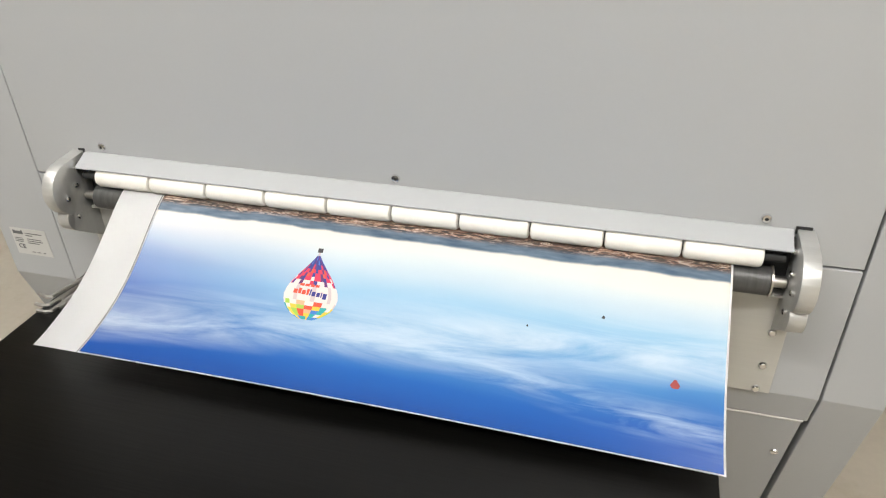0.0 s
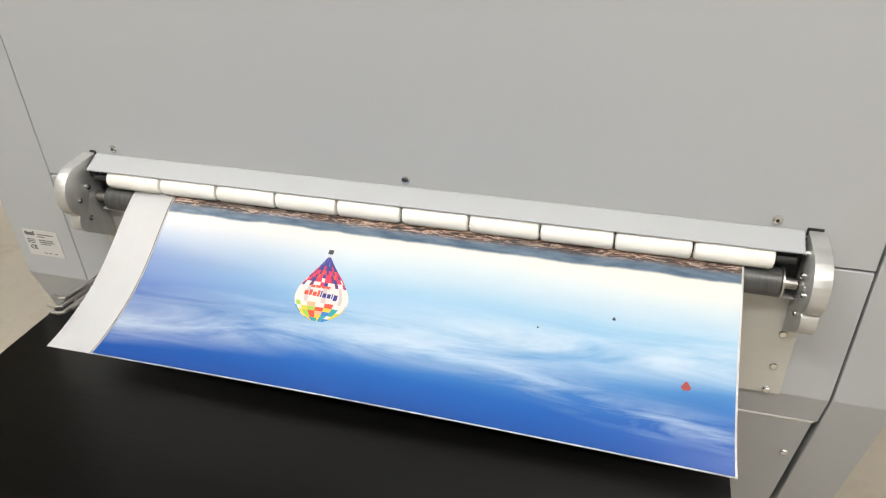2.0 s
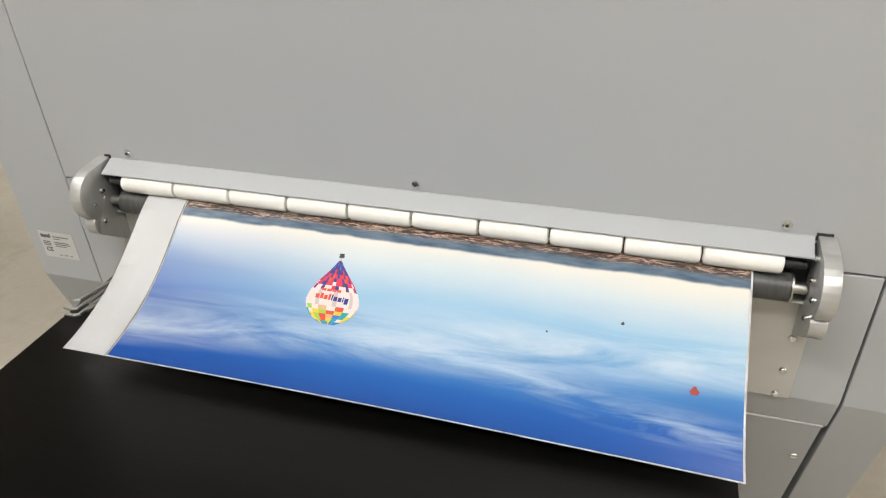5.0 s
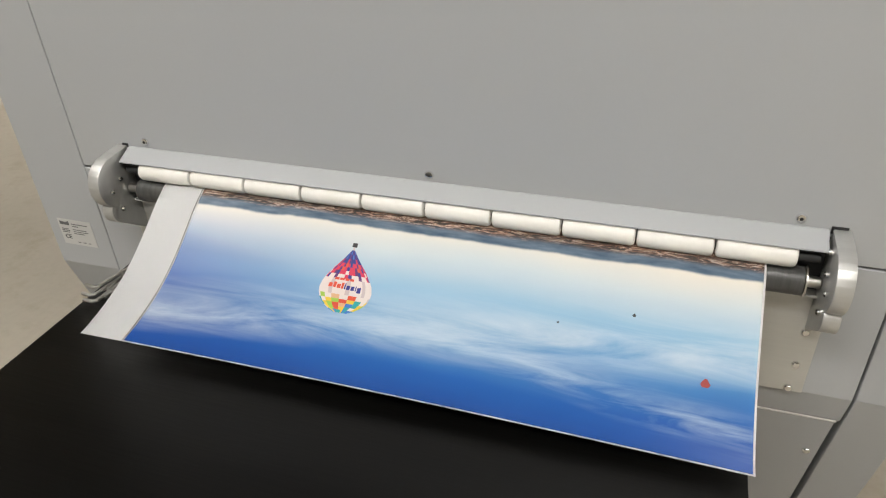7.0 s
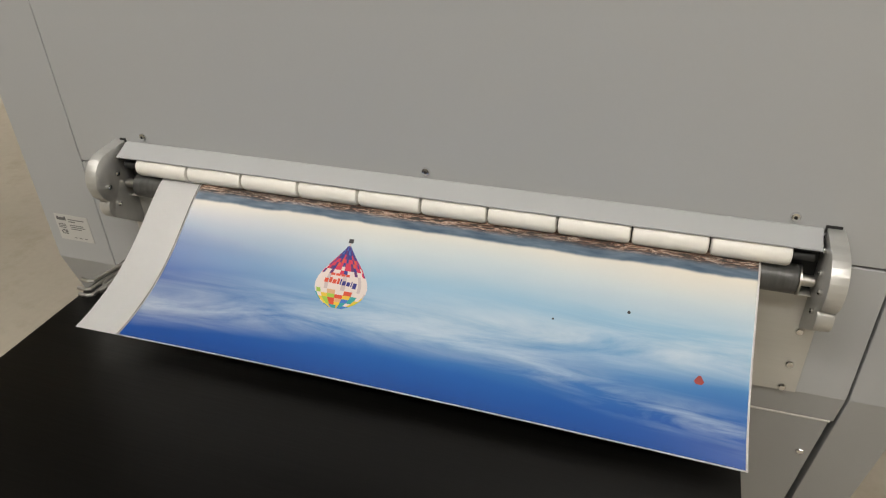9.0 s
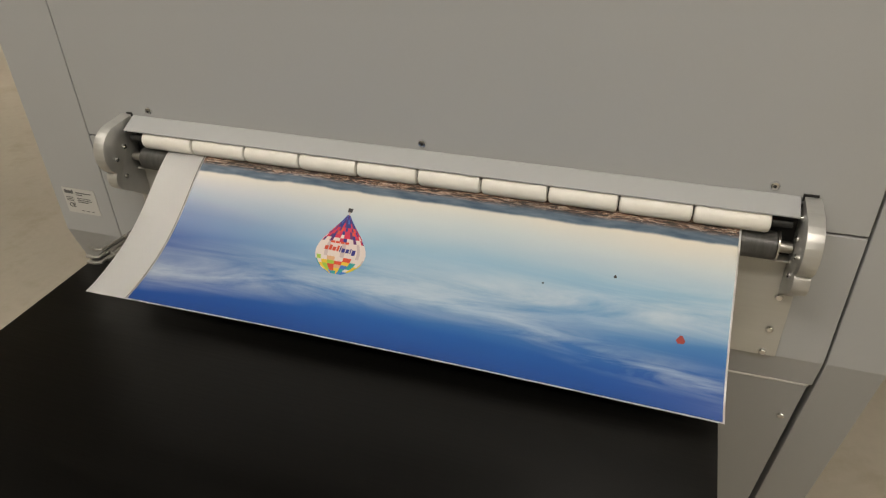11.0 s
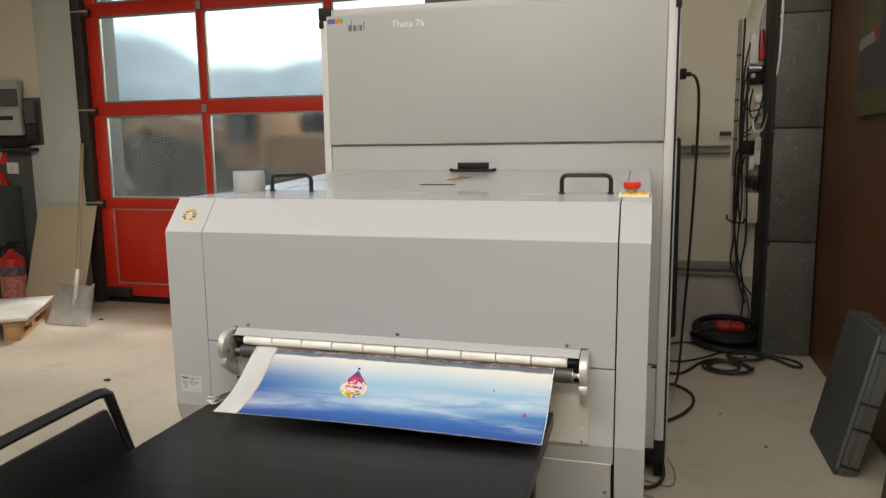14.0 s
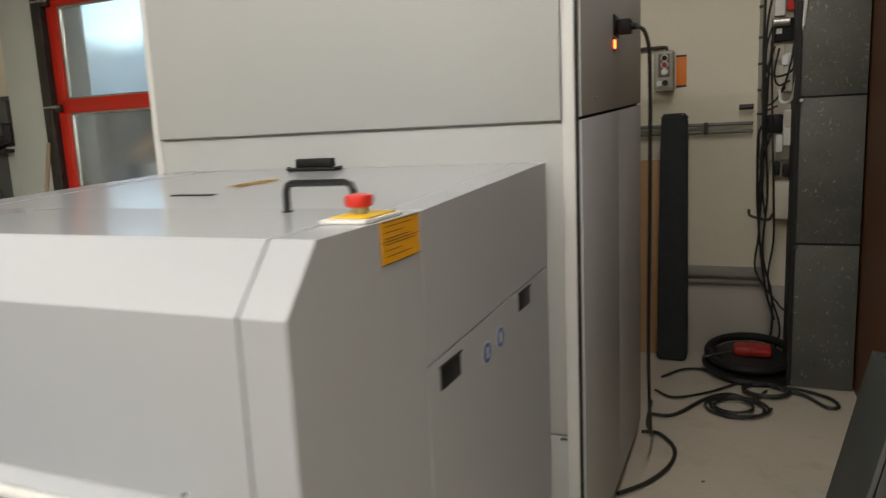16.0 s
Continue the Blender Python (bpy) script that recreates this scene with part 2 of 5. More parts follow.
def sky_print():
    """Glossy photo print, by the sheet's own u (across) and v (from the free end): sky, clouds, a pale horizon and a town."""
    m = bpy.data.materials.new("sky_print")
    m.use_nodes = True
    nt, b, add, link = nodes_of(m)
    b.inputs["Roughness"].default_value = 0.3

    def ramp(stops, src):
        r = add("ShaderNodeValToRGB")
        els = r.color_ramp.elements
        while len(els) < len(stops):
            els.new(0.5)
        for e, (p, c) in zip(els, stops):
            e.position, e.color = p, (*c, 1)
        link(src, r.inputs[0])
        return r.outputs[0]

    def noisy(sx, sy, detail, rough=0.55, distort=0.0):
        mp, no = add("ShaderNodeMapping"), add("ShaderNodeTexNoise")
        mp.inputs["Scale"].default_value = (sx, sy, 1)
        no.inputs["Scale"].default_value, no.inputs["Detail"].default_value = 1.0, detail
        no.inputs["Roughness"].default_value, no.inputs["Distortion"].default_value = rough, distort
        link(tc.outputs["UV"], mp.inputs["Vector"])
        link(mp.outputs[0], no.inputs["Vector"])
        return no.outputs["Fac"]

    def calc(op, a, c, d=None):
        n = add("ShaderNodeMath")
        n.operation = op
        for i, v in enumerate((a, c, d)):
            if v is None:
                continue
            if isinstance(v, (int, float)):
                n.inputs[i].default_value = v
            else:
                link(v, n.inputs[i])
        return n.outputs[0]

    def mix(fac, a, c):
        n = add("ShaderNodeMixRGB")
        for i, v in enumerate((fac, a, c)):
            if isinstance(v, tuple):
                n.inputs[i].default_value = (*v, 1)
            else:
                link(v, n.inputs[i])
        return n.outputs[0]

    tc, sp = add("ShaderNodeTexCoord"), add("ShaderNodeSeparateXYZ")
    link(tc.outputs["UV"], sp.inputs[0])
    u, v = sp.outputs["X"], sp.outputs["Y"]
    soft = noisy(2.0, 2.2, 3)
    vv = calc("ADD", v, calc("MULTIPLY_ADD", soft, 0.16, -0.08))
    base = ramp([(0.0, (0.009, 0.060, 0.27)), (0.14, (0.020, 0.105, 0.36)), (0.34, (0.085, 0.25, 0.49)), (0.52, (0.25, 0.43, 0.60)),
                 (0.68, (0.52, 0.59, 0.63)), (0.80, (0.70, 0.66, 0.59))], vv)
    # deep blue towards the margin and, low down, towards the other edge
    edge = ramp([(0.0, (1, 1, 1)), (0.12, (0.75, 0.75, 0.75)), (0.38, (0, 0, 0))], u)
    fade = ramp([(0.06, (0.5, 0.5, 0.5)), (0.36, (1, 1, 1)), (0.56, (0.8, 0.8, 0.8)), (0.80, (0.06, 0.06, 0.06))], v)
    base = mix(calc("MULTIPLY", calc("MULTIPLY", edge, fade), 0.9), base, (0.004, 0.052, 0.27))
    low = calc("MULTIPLY", ramp([(0.55, (0, 0, 0)), (1.0, (1, 1, 1))], u), ramp([(0.05, (1, 1, 1)), (0.36, (0, 0, 0))], vv))
    base = mix(calc("MULTIPLY", low, 0.8), base, (0.010, 0.070, 0.30))
    # two drifting cloud banks that slope across the sheet, broken into wisps
    wisp = ramp([(0.34, (0, 0, 0)), (0.66, (1, 1, 1))], noisy(3.0, 6.5, 9, 0.62, 0.7))
    streak = ramp([(0.40, (0, 0, 0)), (0.70, (1, 1, 1))], noisy(5.0, 16.0, 8, 0.6, 0.9))
    bank = calc("ADD", vv, calc("MULTIPLY", u, -0.26))
    one = ramp([(0.05, (0, 0, 0)), (0.19, (1, 1, 1)), (0.27, (0.75, 0.75, 0.75)), (0.42, (0, 0, 0))], bank)
    base = mix(calc("MULTIPLY", calc("MULTIPLY", one, wisp), 0.85), base, (0.60, 0.66, 0.69))
    slope = calc("ADD", vv, calc("MULTIPLY", u, 0.42))
    two = calc("MULTIPLY", ramp([(0.46, (0, 0, 0)), (0.56, (1, 1, 1)), (0.66, (0, 0, 0))], slope), ramp([(0.30, (0, 0, 0)), (0.55, (1, 1, 1))], u))
    base = mix(calc("MULTIPLY", calc("MULTIPLY", two, streak), 0.6), base, (0.50, 0.60, 0.68))
    # hazy water and shore under the horizon, then roofs that grow nearer
    roofs = ramp([(0.36, (0.016, 0.018, 0.018)), (0.46, (0.06, 0.045, 0.036)), (0.52, (0.24, 0.12, 0.08)), (0.57, (0.58, 0.42, 0.33)), (0.61, (0.70, 0.62, 0.54)), (0.66, (0.10, 0.06, 0.04)), (0.74, (0.03, 0.035, 0.03))],
                 noisy(30, 66, 4, 0.72, 1.8))
    quarter = ramp([(0.38, (0.35, 0.35, 0.35)), (0.55, (1, 1, 1))], noisy(5, 14, 4))
    town = mix(quarter, (0.035, 0.037, 0.038), roofs)
    far = ramp([(0.30, (0.045, 0.085, 0.14)), (0.70, (0.15, 0.20, 0.26))], noisy(22, 40, 5))
    line = calc("ADD", v, calc("MULTIPLY_ADD", noisy(7, 1, 4), 0.05, -0.025))
    base = mix(ramp([(0.795, (0, 0, 0)), (0.806, (1, 1, 1))], line), base, far)
    base = mix(ramp([(0.836, (0, 0, 0)), (0.858, (1, 1, 1))], line), base, town)
    link(base, b.inputs["Base Color"])
    return m


FOIL, FLOOR, ZINC, GLASS, PRINT = wood_foil(), concrete(), galvanised(), pane_glass(), sky_print()


# ---- mesh helpers ----
def link_mesh(name, bm, m):
    me = bpy.data.meshes.new(name)
    bmesh.ops.recalc_face_normals(bm, faces=bm.faces)
    bm.to_mesh(me)
    bm.free()
    for p in me.polygons:
        p.use_smooth = p.use_smooth or p.area < 0.0008
    me.set_sharp_from_angle(angle=radians(32))
    for one in (m if isinstance(m, (list, tuple)) else (m,)):
        me.materials.append(one)
    return new(name, me)


def part(name, bm, m, parent, label=""):
    ob = link_mesh(name, bm, m)
    ob.parent = parent
    return tagged(ob, label)


def thing(name, label, category, group="", kind=""):
    return tagged(new(name), label, category, group, kind)


def solo(name, bm, m, label, category, group="", kind=""):
    return tagged(link_mesh(name, bm, m), label, category, group, kind)


def structure(name, bm, m, label="", category=""):
    return tagged(link_mesh(name, bm, m), label or "", category, "", "structure")


def box(x0, x1, y0, y1, z0, z1, bevel=0.002, bm=None, segs=2):
    bm = bm or bmesh.new()
    vs = [bm.verts.new((x, y, z)) for x in (x0, x1) for y in (y0, y1) for z in (z0, z1)]
    fs = [bm.faces.new([vs[i] for i in q]) for q in ((0, 1, 3, 2), (4, 6, 7, 5), (0, 4, 5, 1), (2, 3, 7, 6), (0, 2, 6, 4), (1, 5, 7, 3))]
    if bevel:
        es = list({e for f in fs for e in f.edges})
        bmesh.ops.bevel(bm, geom=es, offset=bevel, segments=segs, profile=0.5, affect="EDGES")
    return bm


def prism(poly, lo, hi, axis="x", bevel=0.0, bm=None):
    """A closed outline (pairs in the two other axes, in order) drawn out along an axis."""
    bm = bm or bmesh.new()
    put = {"x": lambda a, p: (a, p[0], p[1]), "y": lambda a, p: (p[0], a, p[1]), "z": lambda a, p: (p[0], p[1], a)}[axis]
    a = [bm.verts.new(put(lo, p)) for p in poly]
    b = [bm.verts.new(put(hi, p)) for p in poly]
    fs = [bm.faces.new(a), bm.faces.new(b[::-1])]
    n = len(poly)
    fs += [bm.faces.new((a[i], b[i], b[(i + 1) % n], a[(i + 1) % n])) for i in range(n)]
    if bevel:
        es = list({e for f in fs for e in f.edges})
        bmesh.ops.bevel(bm, geom=es, offset=bevel, segments=2, profile=0.5, affect="EDGES")
    return bm


def lathe(profile, origin, axis, seg=24, bm=None):
    """Pairs of radius and height turned round an axis."""
    bm = bm or bmesh.new()
    q = Vector(axis).to_track_quat("Z", "Y")
    rings = []
    for r, h in profile:
        rings.append([bm.verts.new(Vector(origin) + q @ Vector((r * math.cos(2 * math.pi * i / seg), r * math.sin(2 * math.pi * i / seg), h))) for i in range(seg)])
    for r0, r1 in zip(rings, rings[1:]):
        for i in range(seg):
            bm.faces.new((r0[i], r0[(i + 1) % seg], r1[(i + 1) % seg], r1[i])).smooth = True
    bm.faces.new(rings[0][::-1])
    bm.faces.new(rings[-1])
    return bm


def rod(p0, p1, r, seg=16, bevel=0.0015, bm=None):
    d = (Vector(p1) - Vector(p0)).length
    e = min(bevel, r * 0.5)
    return lathe([(r - e, 0), (r, e), (r, d - e), (r - e, d)], p0, Vector(p1) - Vector(p0), seg, bm)


def smooth_line(pts, steps=6):
    """A Catmull-Rom line through points."""
    p = [Vector(q) for q in pts]
    p = [2 * p[0] - p[1]] + p + [2 * p[-1] - p[-2]]
    out = []
    for i in range(1, len(p) - 2):
        for k in range(steps):
            t = k / steps
            a, b, c, d = p[i - 1:i + 3]
            out.append(0.5 * (2 * b + (c - a) * t + (2 * a - 5 * b + 4 * c - d) * t * t + (3 * b - a - 3 * c + d) * t ** 3))
    out.append(p[-2])
    return out


def tube(pts, r, seg=8, steps=6, bm=None, curved=True):
    bm = bm or bmesh.new()
    line = smooth_line(pts, steps) if curved else [Vector(p) for p in pts]
    rings, side = [], None
    for i, p in enumerate(line):
        d = (line[min(i + 1, len(line) - 1)] - line[max(i - 1, 0)]).normalized()
        if side is None:
            side = d.orthogonal().normalized()
        side = (side - d * side.dot(d)).normalized()
        up = d.cross(side)
        rings.append([bm.verts.new(p + r * (math.cos(2 * math.pi * k / seg) * side + math.sin(2 * math.pi * k / seg) * up)) for k in range(seg)])
    for a, b in zip(rings, rings[1:]):
        for k in range(seg):
            bm.faces.new((a[k], a[(k + 1) % seg], b[(k + 1) % seg], b[k])).smooth = True
    bm.faces.new(rings[0][::-1])
    bm.faces.new(rings[-1])
    return bm


def shell(outer, thick, x0, x1, bevel=0.0012):
    """A bent sheet-metal cover: an open outline in y and z, thickened inwards, drawn out along x."""
    inner = []
    n = len(outer)
    for i, (y, z) in enumerate(outer):
        a, b = Vector(outer[max(i - 1, 0)]), Vector(outer[min(i + 1, n - 1)])
        d = (b - a).normalized()
        inner.append((y + d.y * thick, z - d.x * thick))
    return prism(list(outer) + inner[::-1], x0, x1, "x", bevel)


def bars(words, x, y, z, m, parent, ux=(1, 0, 0), uz=(0, 0, 1), out=(0, -1, 0), name="print_line"):
    """Small raised bars, each (across, up, width, height), as one part for each."""
    ux, uz, out, o = Vector(ux), Vector(uz), Vector(out), Vector((x, y, z))
    for a, h, w, t in words:
        bm = bmesh.new()
        q = [o + ux * (a + i * w) + uz * (h + j * t) + out * 0.0006 for i, j in ((0, 0), (1, 0), (1, 1), (0, 1))]
        lo = [bm.verts.new(p - out * 0.0006) for p in q]
        hi = [bm.verts.new(p) for p in q]
        bm.faces.new(hi)
        for i in range(4):
            bm.faces.new((lo[i], lo[(i + 1) % 4], hi[(i + 1) % 4], hi[i]))
        part(name, bm, m, parent)


def lettering(text, size, m, parent, at, rx=90, rz=0, name="lettering"):
    cu = bpy.data.curves.new(name, "FONT")
    cu.body, cu.size, cu.extrude = text, size, 0.0004
    tmp = new(name, cu)
    me = bpy.data.meshes.new_from_object(tmp.evaluated_get(bpy.context.evaluated_depsgraph_get()))
    bpy.data.objects.remove(tmp)
    me.transform(pose(*at, rx, 0, rz))
    me.materials.clear()
    me.materials.append(m)
    ob = new(name, me)
    ob.parent = parent
    return ob


# ---- the room ----
structure("floor", box(-6.5, 5.2, -6.0, 3.62, -0.2, 0.0, 0), FLOOR, "worn beige sealed concrete workshop floor", "floor")
structure("ceiling", box(-6.5, 5.2, -6.0, 3.62, 3.6, 3.75, 0), CEIL, "plain ceiling out of view, dark to dim reflections", "ceiling")
structure("wall_north", box(-0.55, 1.56, 3.45, 3.62, 0, 3.6, 0), WALL, "beige plastered wall behind the printer", "wall")
structure("wall_north_left", box(-6.5, -4.0, 3.5, 3.62, 0, 3.6, 0), WALL, "beige plastered wall beside the sectional door", "wall")
structure("wall_north_lintel", box(-4.0, -0.55, 3.47, 3.62, 3.05, 3.6, 0), WALL, "plastered lintel over the sectional door", "wall")
structure("wall_west", box(-6.66, -6.5, -6.0, 3.62, 0, 3.6, 0), WALL, "beige plastered side wall of the workshop", "wall")
structure("wall_south", box(-6.5, 5.2, -6.16, -6.0, 0, 3.6, 0), WALL, "beige plastered rear wall of the workshop", "wall")
structure("partition", box(1.56, 1.7, 0.3, 3.62, 0, 3.6, 0), BROWN, "brown wooden board partition wall", "wall")
# unseen walls of an added bay that lets light reach the printer's side
structure("wall_east", box(5.2, 5.36, -6.0, 3.62, 0, 3.6, 0), WALL, "unseen beige far side wall, added to bounce light", "wall")
structure("wall_north_right", box(1.7, 5.2, 3.45, 3.62, 0, 3.6, 0), WALL, "unseen beige wall behind the partition, added to close the room", "wall")
structure("plinth", box(-0.55, 1.29, 3.435, 3.449, 0, 0.40, 0.003), WALL_LOW, "greyer painted plinth along the beige wall", "plinth")
structure("column", box(-4.33, -3.936, 3.33, 3.5, 0, 3.6, 0.006), COLUMN, "pale green-grey painted concrete column", "column")

# yard outside
structure("ground", box(-60, 40, 3.62, 120, -0.25, -0.05, 0), ASPHALT, "dark wet asphalt yard outside", "ground")


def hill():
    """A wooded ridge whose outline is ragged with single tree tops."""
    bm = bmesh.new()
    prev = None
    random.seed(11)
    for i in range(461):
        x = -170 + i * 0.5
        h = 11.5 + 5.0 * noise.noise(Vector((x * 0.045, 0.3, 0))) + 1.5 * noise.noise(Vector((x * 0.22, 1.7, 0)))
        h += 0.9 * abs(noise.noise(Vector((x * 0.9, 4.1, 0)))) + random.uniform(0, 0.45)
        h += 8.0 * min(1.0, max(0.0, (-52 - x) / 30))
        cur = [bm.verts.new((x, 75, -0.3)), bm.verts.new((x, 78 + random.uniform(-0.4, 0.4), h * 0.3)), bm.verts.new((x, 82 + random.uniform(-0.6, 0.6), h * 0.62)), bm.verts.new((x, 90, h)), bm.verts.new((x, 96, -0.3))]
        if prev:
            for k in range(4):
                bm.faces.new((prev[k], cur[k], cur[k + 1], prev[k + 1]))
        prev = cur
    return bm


structure("backdrop", hill(), HILL, "wooded hill beyond the yard, haze put into its pale colour", "hill")


def yard_machine():
    t = thing("excavator", "ochre and dark excavator parked out in the yard", "vehicle")
    part("cab", box(-6.3, -5.5, 9.0, 10.4, 0.9, 2.05, 0.12), RUST, t)
    part("cab_window", box(-6.15, -5.65, 8.985, 9.0, 1.35, 1.9, 0.0), INNER, t)
    part("engine_cover", box(-5.5, -4.3, 9.1, 10.6, 0.75, 1.5, 0.15), RUST, t)
    part("slew_ring", box(-6.2, -4.4, 9.2, 10.4, 0.5, 0.75, 0.05), INNER, t)
    for y in (8.9, 10.4):
        part("track", box(-7.0, -3.9, y, y + 0.5, -0.05, 0.55, 0.2), BLACK, t)
    part("boom", prism([(-6.2, 1.5), (-8.2, 2.05), (-9.6, 1.2), (-9.6, 0.95), (-8.2, 1.7), (-6.2, 1.1)], 9.5, 9.9, "y", 0.03), RUST, t)
    part("bucket", prism([(-9.9, 0.0), (-9.2, -0.04), (-9.0, 0.5), (-9.4, 1.0), (-9.8, 0.95)], 9.2, 10.2, "y", 0.05), INNER, t)
    return t


yard_machine()
# added dark block that keeps bright sky out of the lower panes
structure("yard_dark_mass", prism([(-22, -0.05), (-22, 2.3), (-13.5, 2.55), (-9.5, 1.9), (-5.5, 2.25), (3, 2.1), (3, -0.05)], 14.0, 17.0, "y"), mat("dark_mass", (0.013, 0.010, 0.008), 0.85, vary=0.8, scale=0.9, spec=0.1), "dark mass added across the yard to darken the lower panes", "shed")
structure("door_reveal", box(-3.935, -3.842, 3.425, 3.70, 0.0, 3.049, 0.004), mat("reveal_sheet", (0.03, 0.034, 0.034), 0.6, vary=0.2, scale=3), "dark grey outer reveal of the door opening", "wall")


# ---- sectional door ----
def sectional_door():
    d = thing("door_1", "red sectional workshop door with dusty glass panes, closed", "door", kind="structure")
    xs = [-3.835, -2.775, -1.70, -0.62]
    y0, y1 = 3.36, 3.41
    zr = [(0.06, 0.16), (0.80, 0.885), (1.56, 1.665), (2.35, 2.45), (2.97, 3.05)]
    for a, b in zr:
        part("rail", box(xs[0], xs[-1], y0, y1, a, b, 0.006), RED_DOOR, d)
    for i, x in enumerate(xs):
        w = 0.055 if i in (0, 3) else 0.028
        for (a0, a1), (b0, b1) in zip(zr, zr[1:]):
            part("stile", box(x - (0.0 if i == 0 else w), x + (2 * w if i == 0 else w) * (1 if i < 3 else 0), y0 + 0.002, y1, a1, b0, 0.004), RED_DOOR, d)
    for k, ((a0, a1), (b0, b1)) in enumerate(zip(zr, zr[1:])):
        for i in range(3):
            l = xs[i] + (0.11 if i == 0 else 0.028)
            r = xs[i + 1] - (0.055 if i == 2 else 0.028)
            if k == 0:
                p = part("infill_panel", box(l + 0.01, r - 0.01, y0 + 0.018, y1 - 0.01, a1 + 0.01, b0 - 0.01, 0.003), RED_DOOR, d)
            else:
                p = part("pane", box(l + 0.012, r - 0.012, y0 + 0.028, y0 + 0.033, a1 + 0.012, b0 - 0.012, 0), GLASS, d)
                p.visible_shadow = False
            for q in (box(l, r, y0 + 0.012, y0 + 0.04, a1, a1 + 0.014, 0.002), box(l, r, y0 + 0.012, y0 + 0.04, b0 - 0.014, b0, 0.002),
                      box(l, l + 0.014, y0 + 0.012, y0 + 0.04, a1 + 0.014, b0 - 0.014, 0.002), box(r - 0.014, r, y0 + 0.012, y0 + 0.04, a1 + 0.014, b0 - 0.014, 0.002)):
                part("glazing_bead", q, ALU_TRIM, d)
    part("floor_seal", box(xs[0], xs[-1], y0 + 0.005, y1, 0.0, 0.06, 0.01), BLACK, d)
    part("guide_rail", box(-3.935, -3.84, 3.31, 3.42, 0, 3.05, 0.004), RAIL, d, "dark steel guide rail of the door")
    part("guide_rail", box(-0.62, -0.55, 3.31, 3.42, 0, 3.05, 0.004), RAIL, d)
    for z in (0.84, 1.60, 2.38):
        part("hinge", box(-3.915, -3.775, 3.325, 3.36, z - 0.03, z + 0.03, 0.008), RAIL, d, "dark steel roller hinge")
        part("hinge_pin", rod((-3.935, 3.318, z + 0.01), (-3.775, 3.318, z + 0.01), 0.011), ALU_TRIM, d)
        for x in xs[1:3]:
            part("hinge", box(x - 0.022, x + 0.022, 3.345, 3.359, z - 0.032, z + 0.032, 0.004), ALU_TRIM, d)
    part("bottom_bracket", box(-3.82, -3.58, 3.325, 3.36, 0.055, 0.135, 0.008), RAIL, d)
    return d


sectional_door()

# ---- printer: front output unit ----
XL, XR = -0.647, 0.589
SL, SR = -0.5365, 0.5185
TOP = 1.163
BACK = 1.158


def top_z(y):
    return TOP if y < 0.41 else TOP + 0.046 * (y - 0.41)


def low_y(z):
    return 0.28 * (0.605 - z)


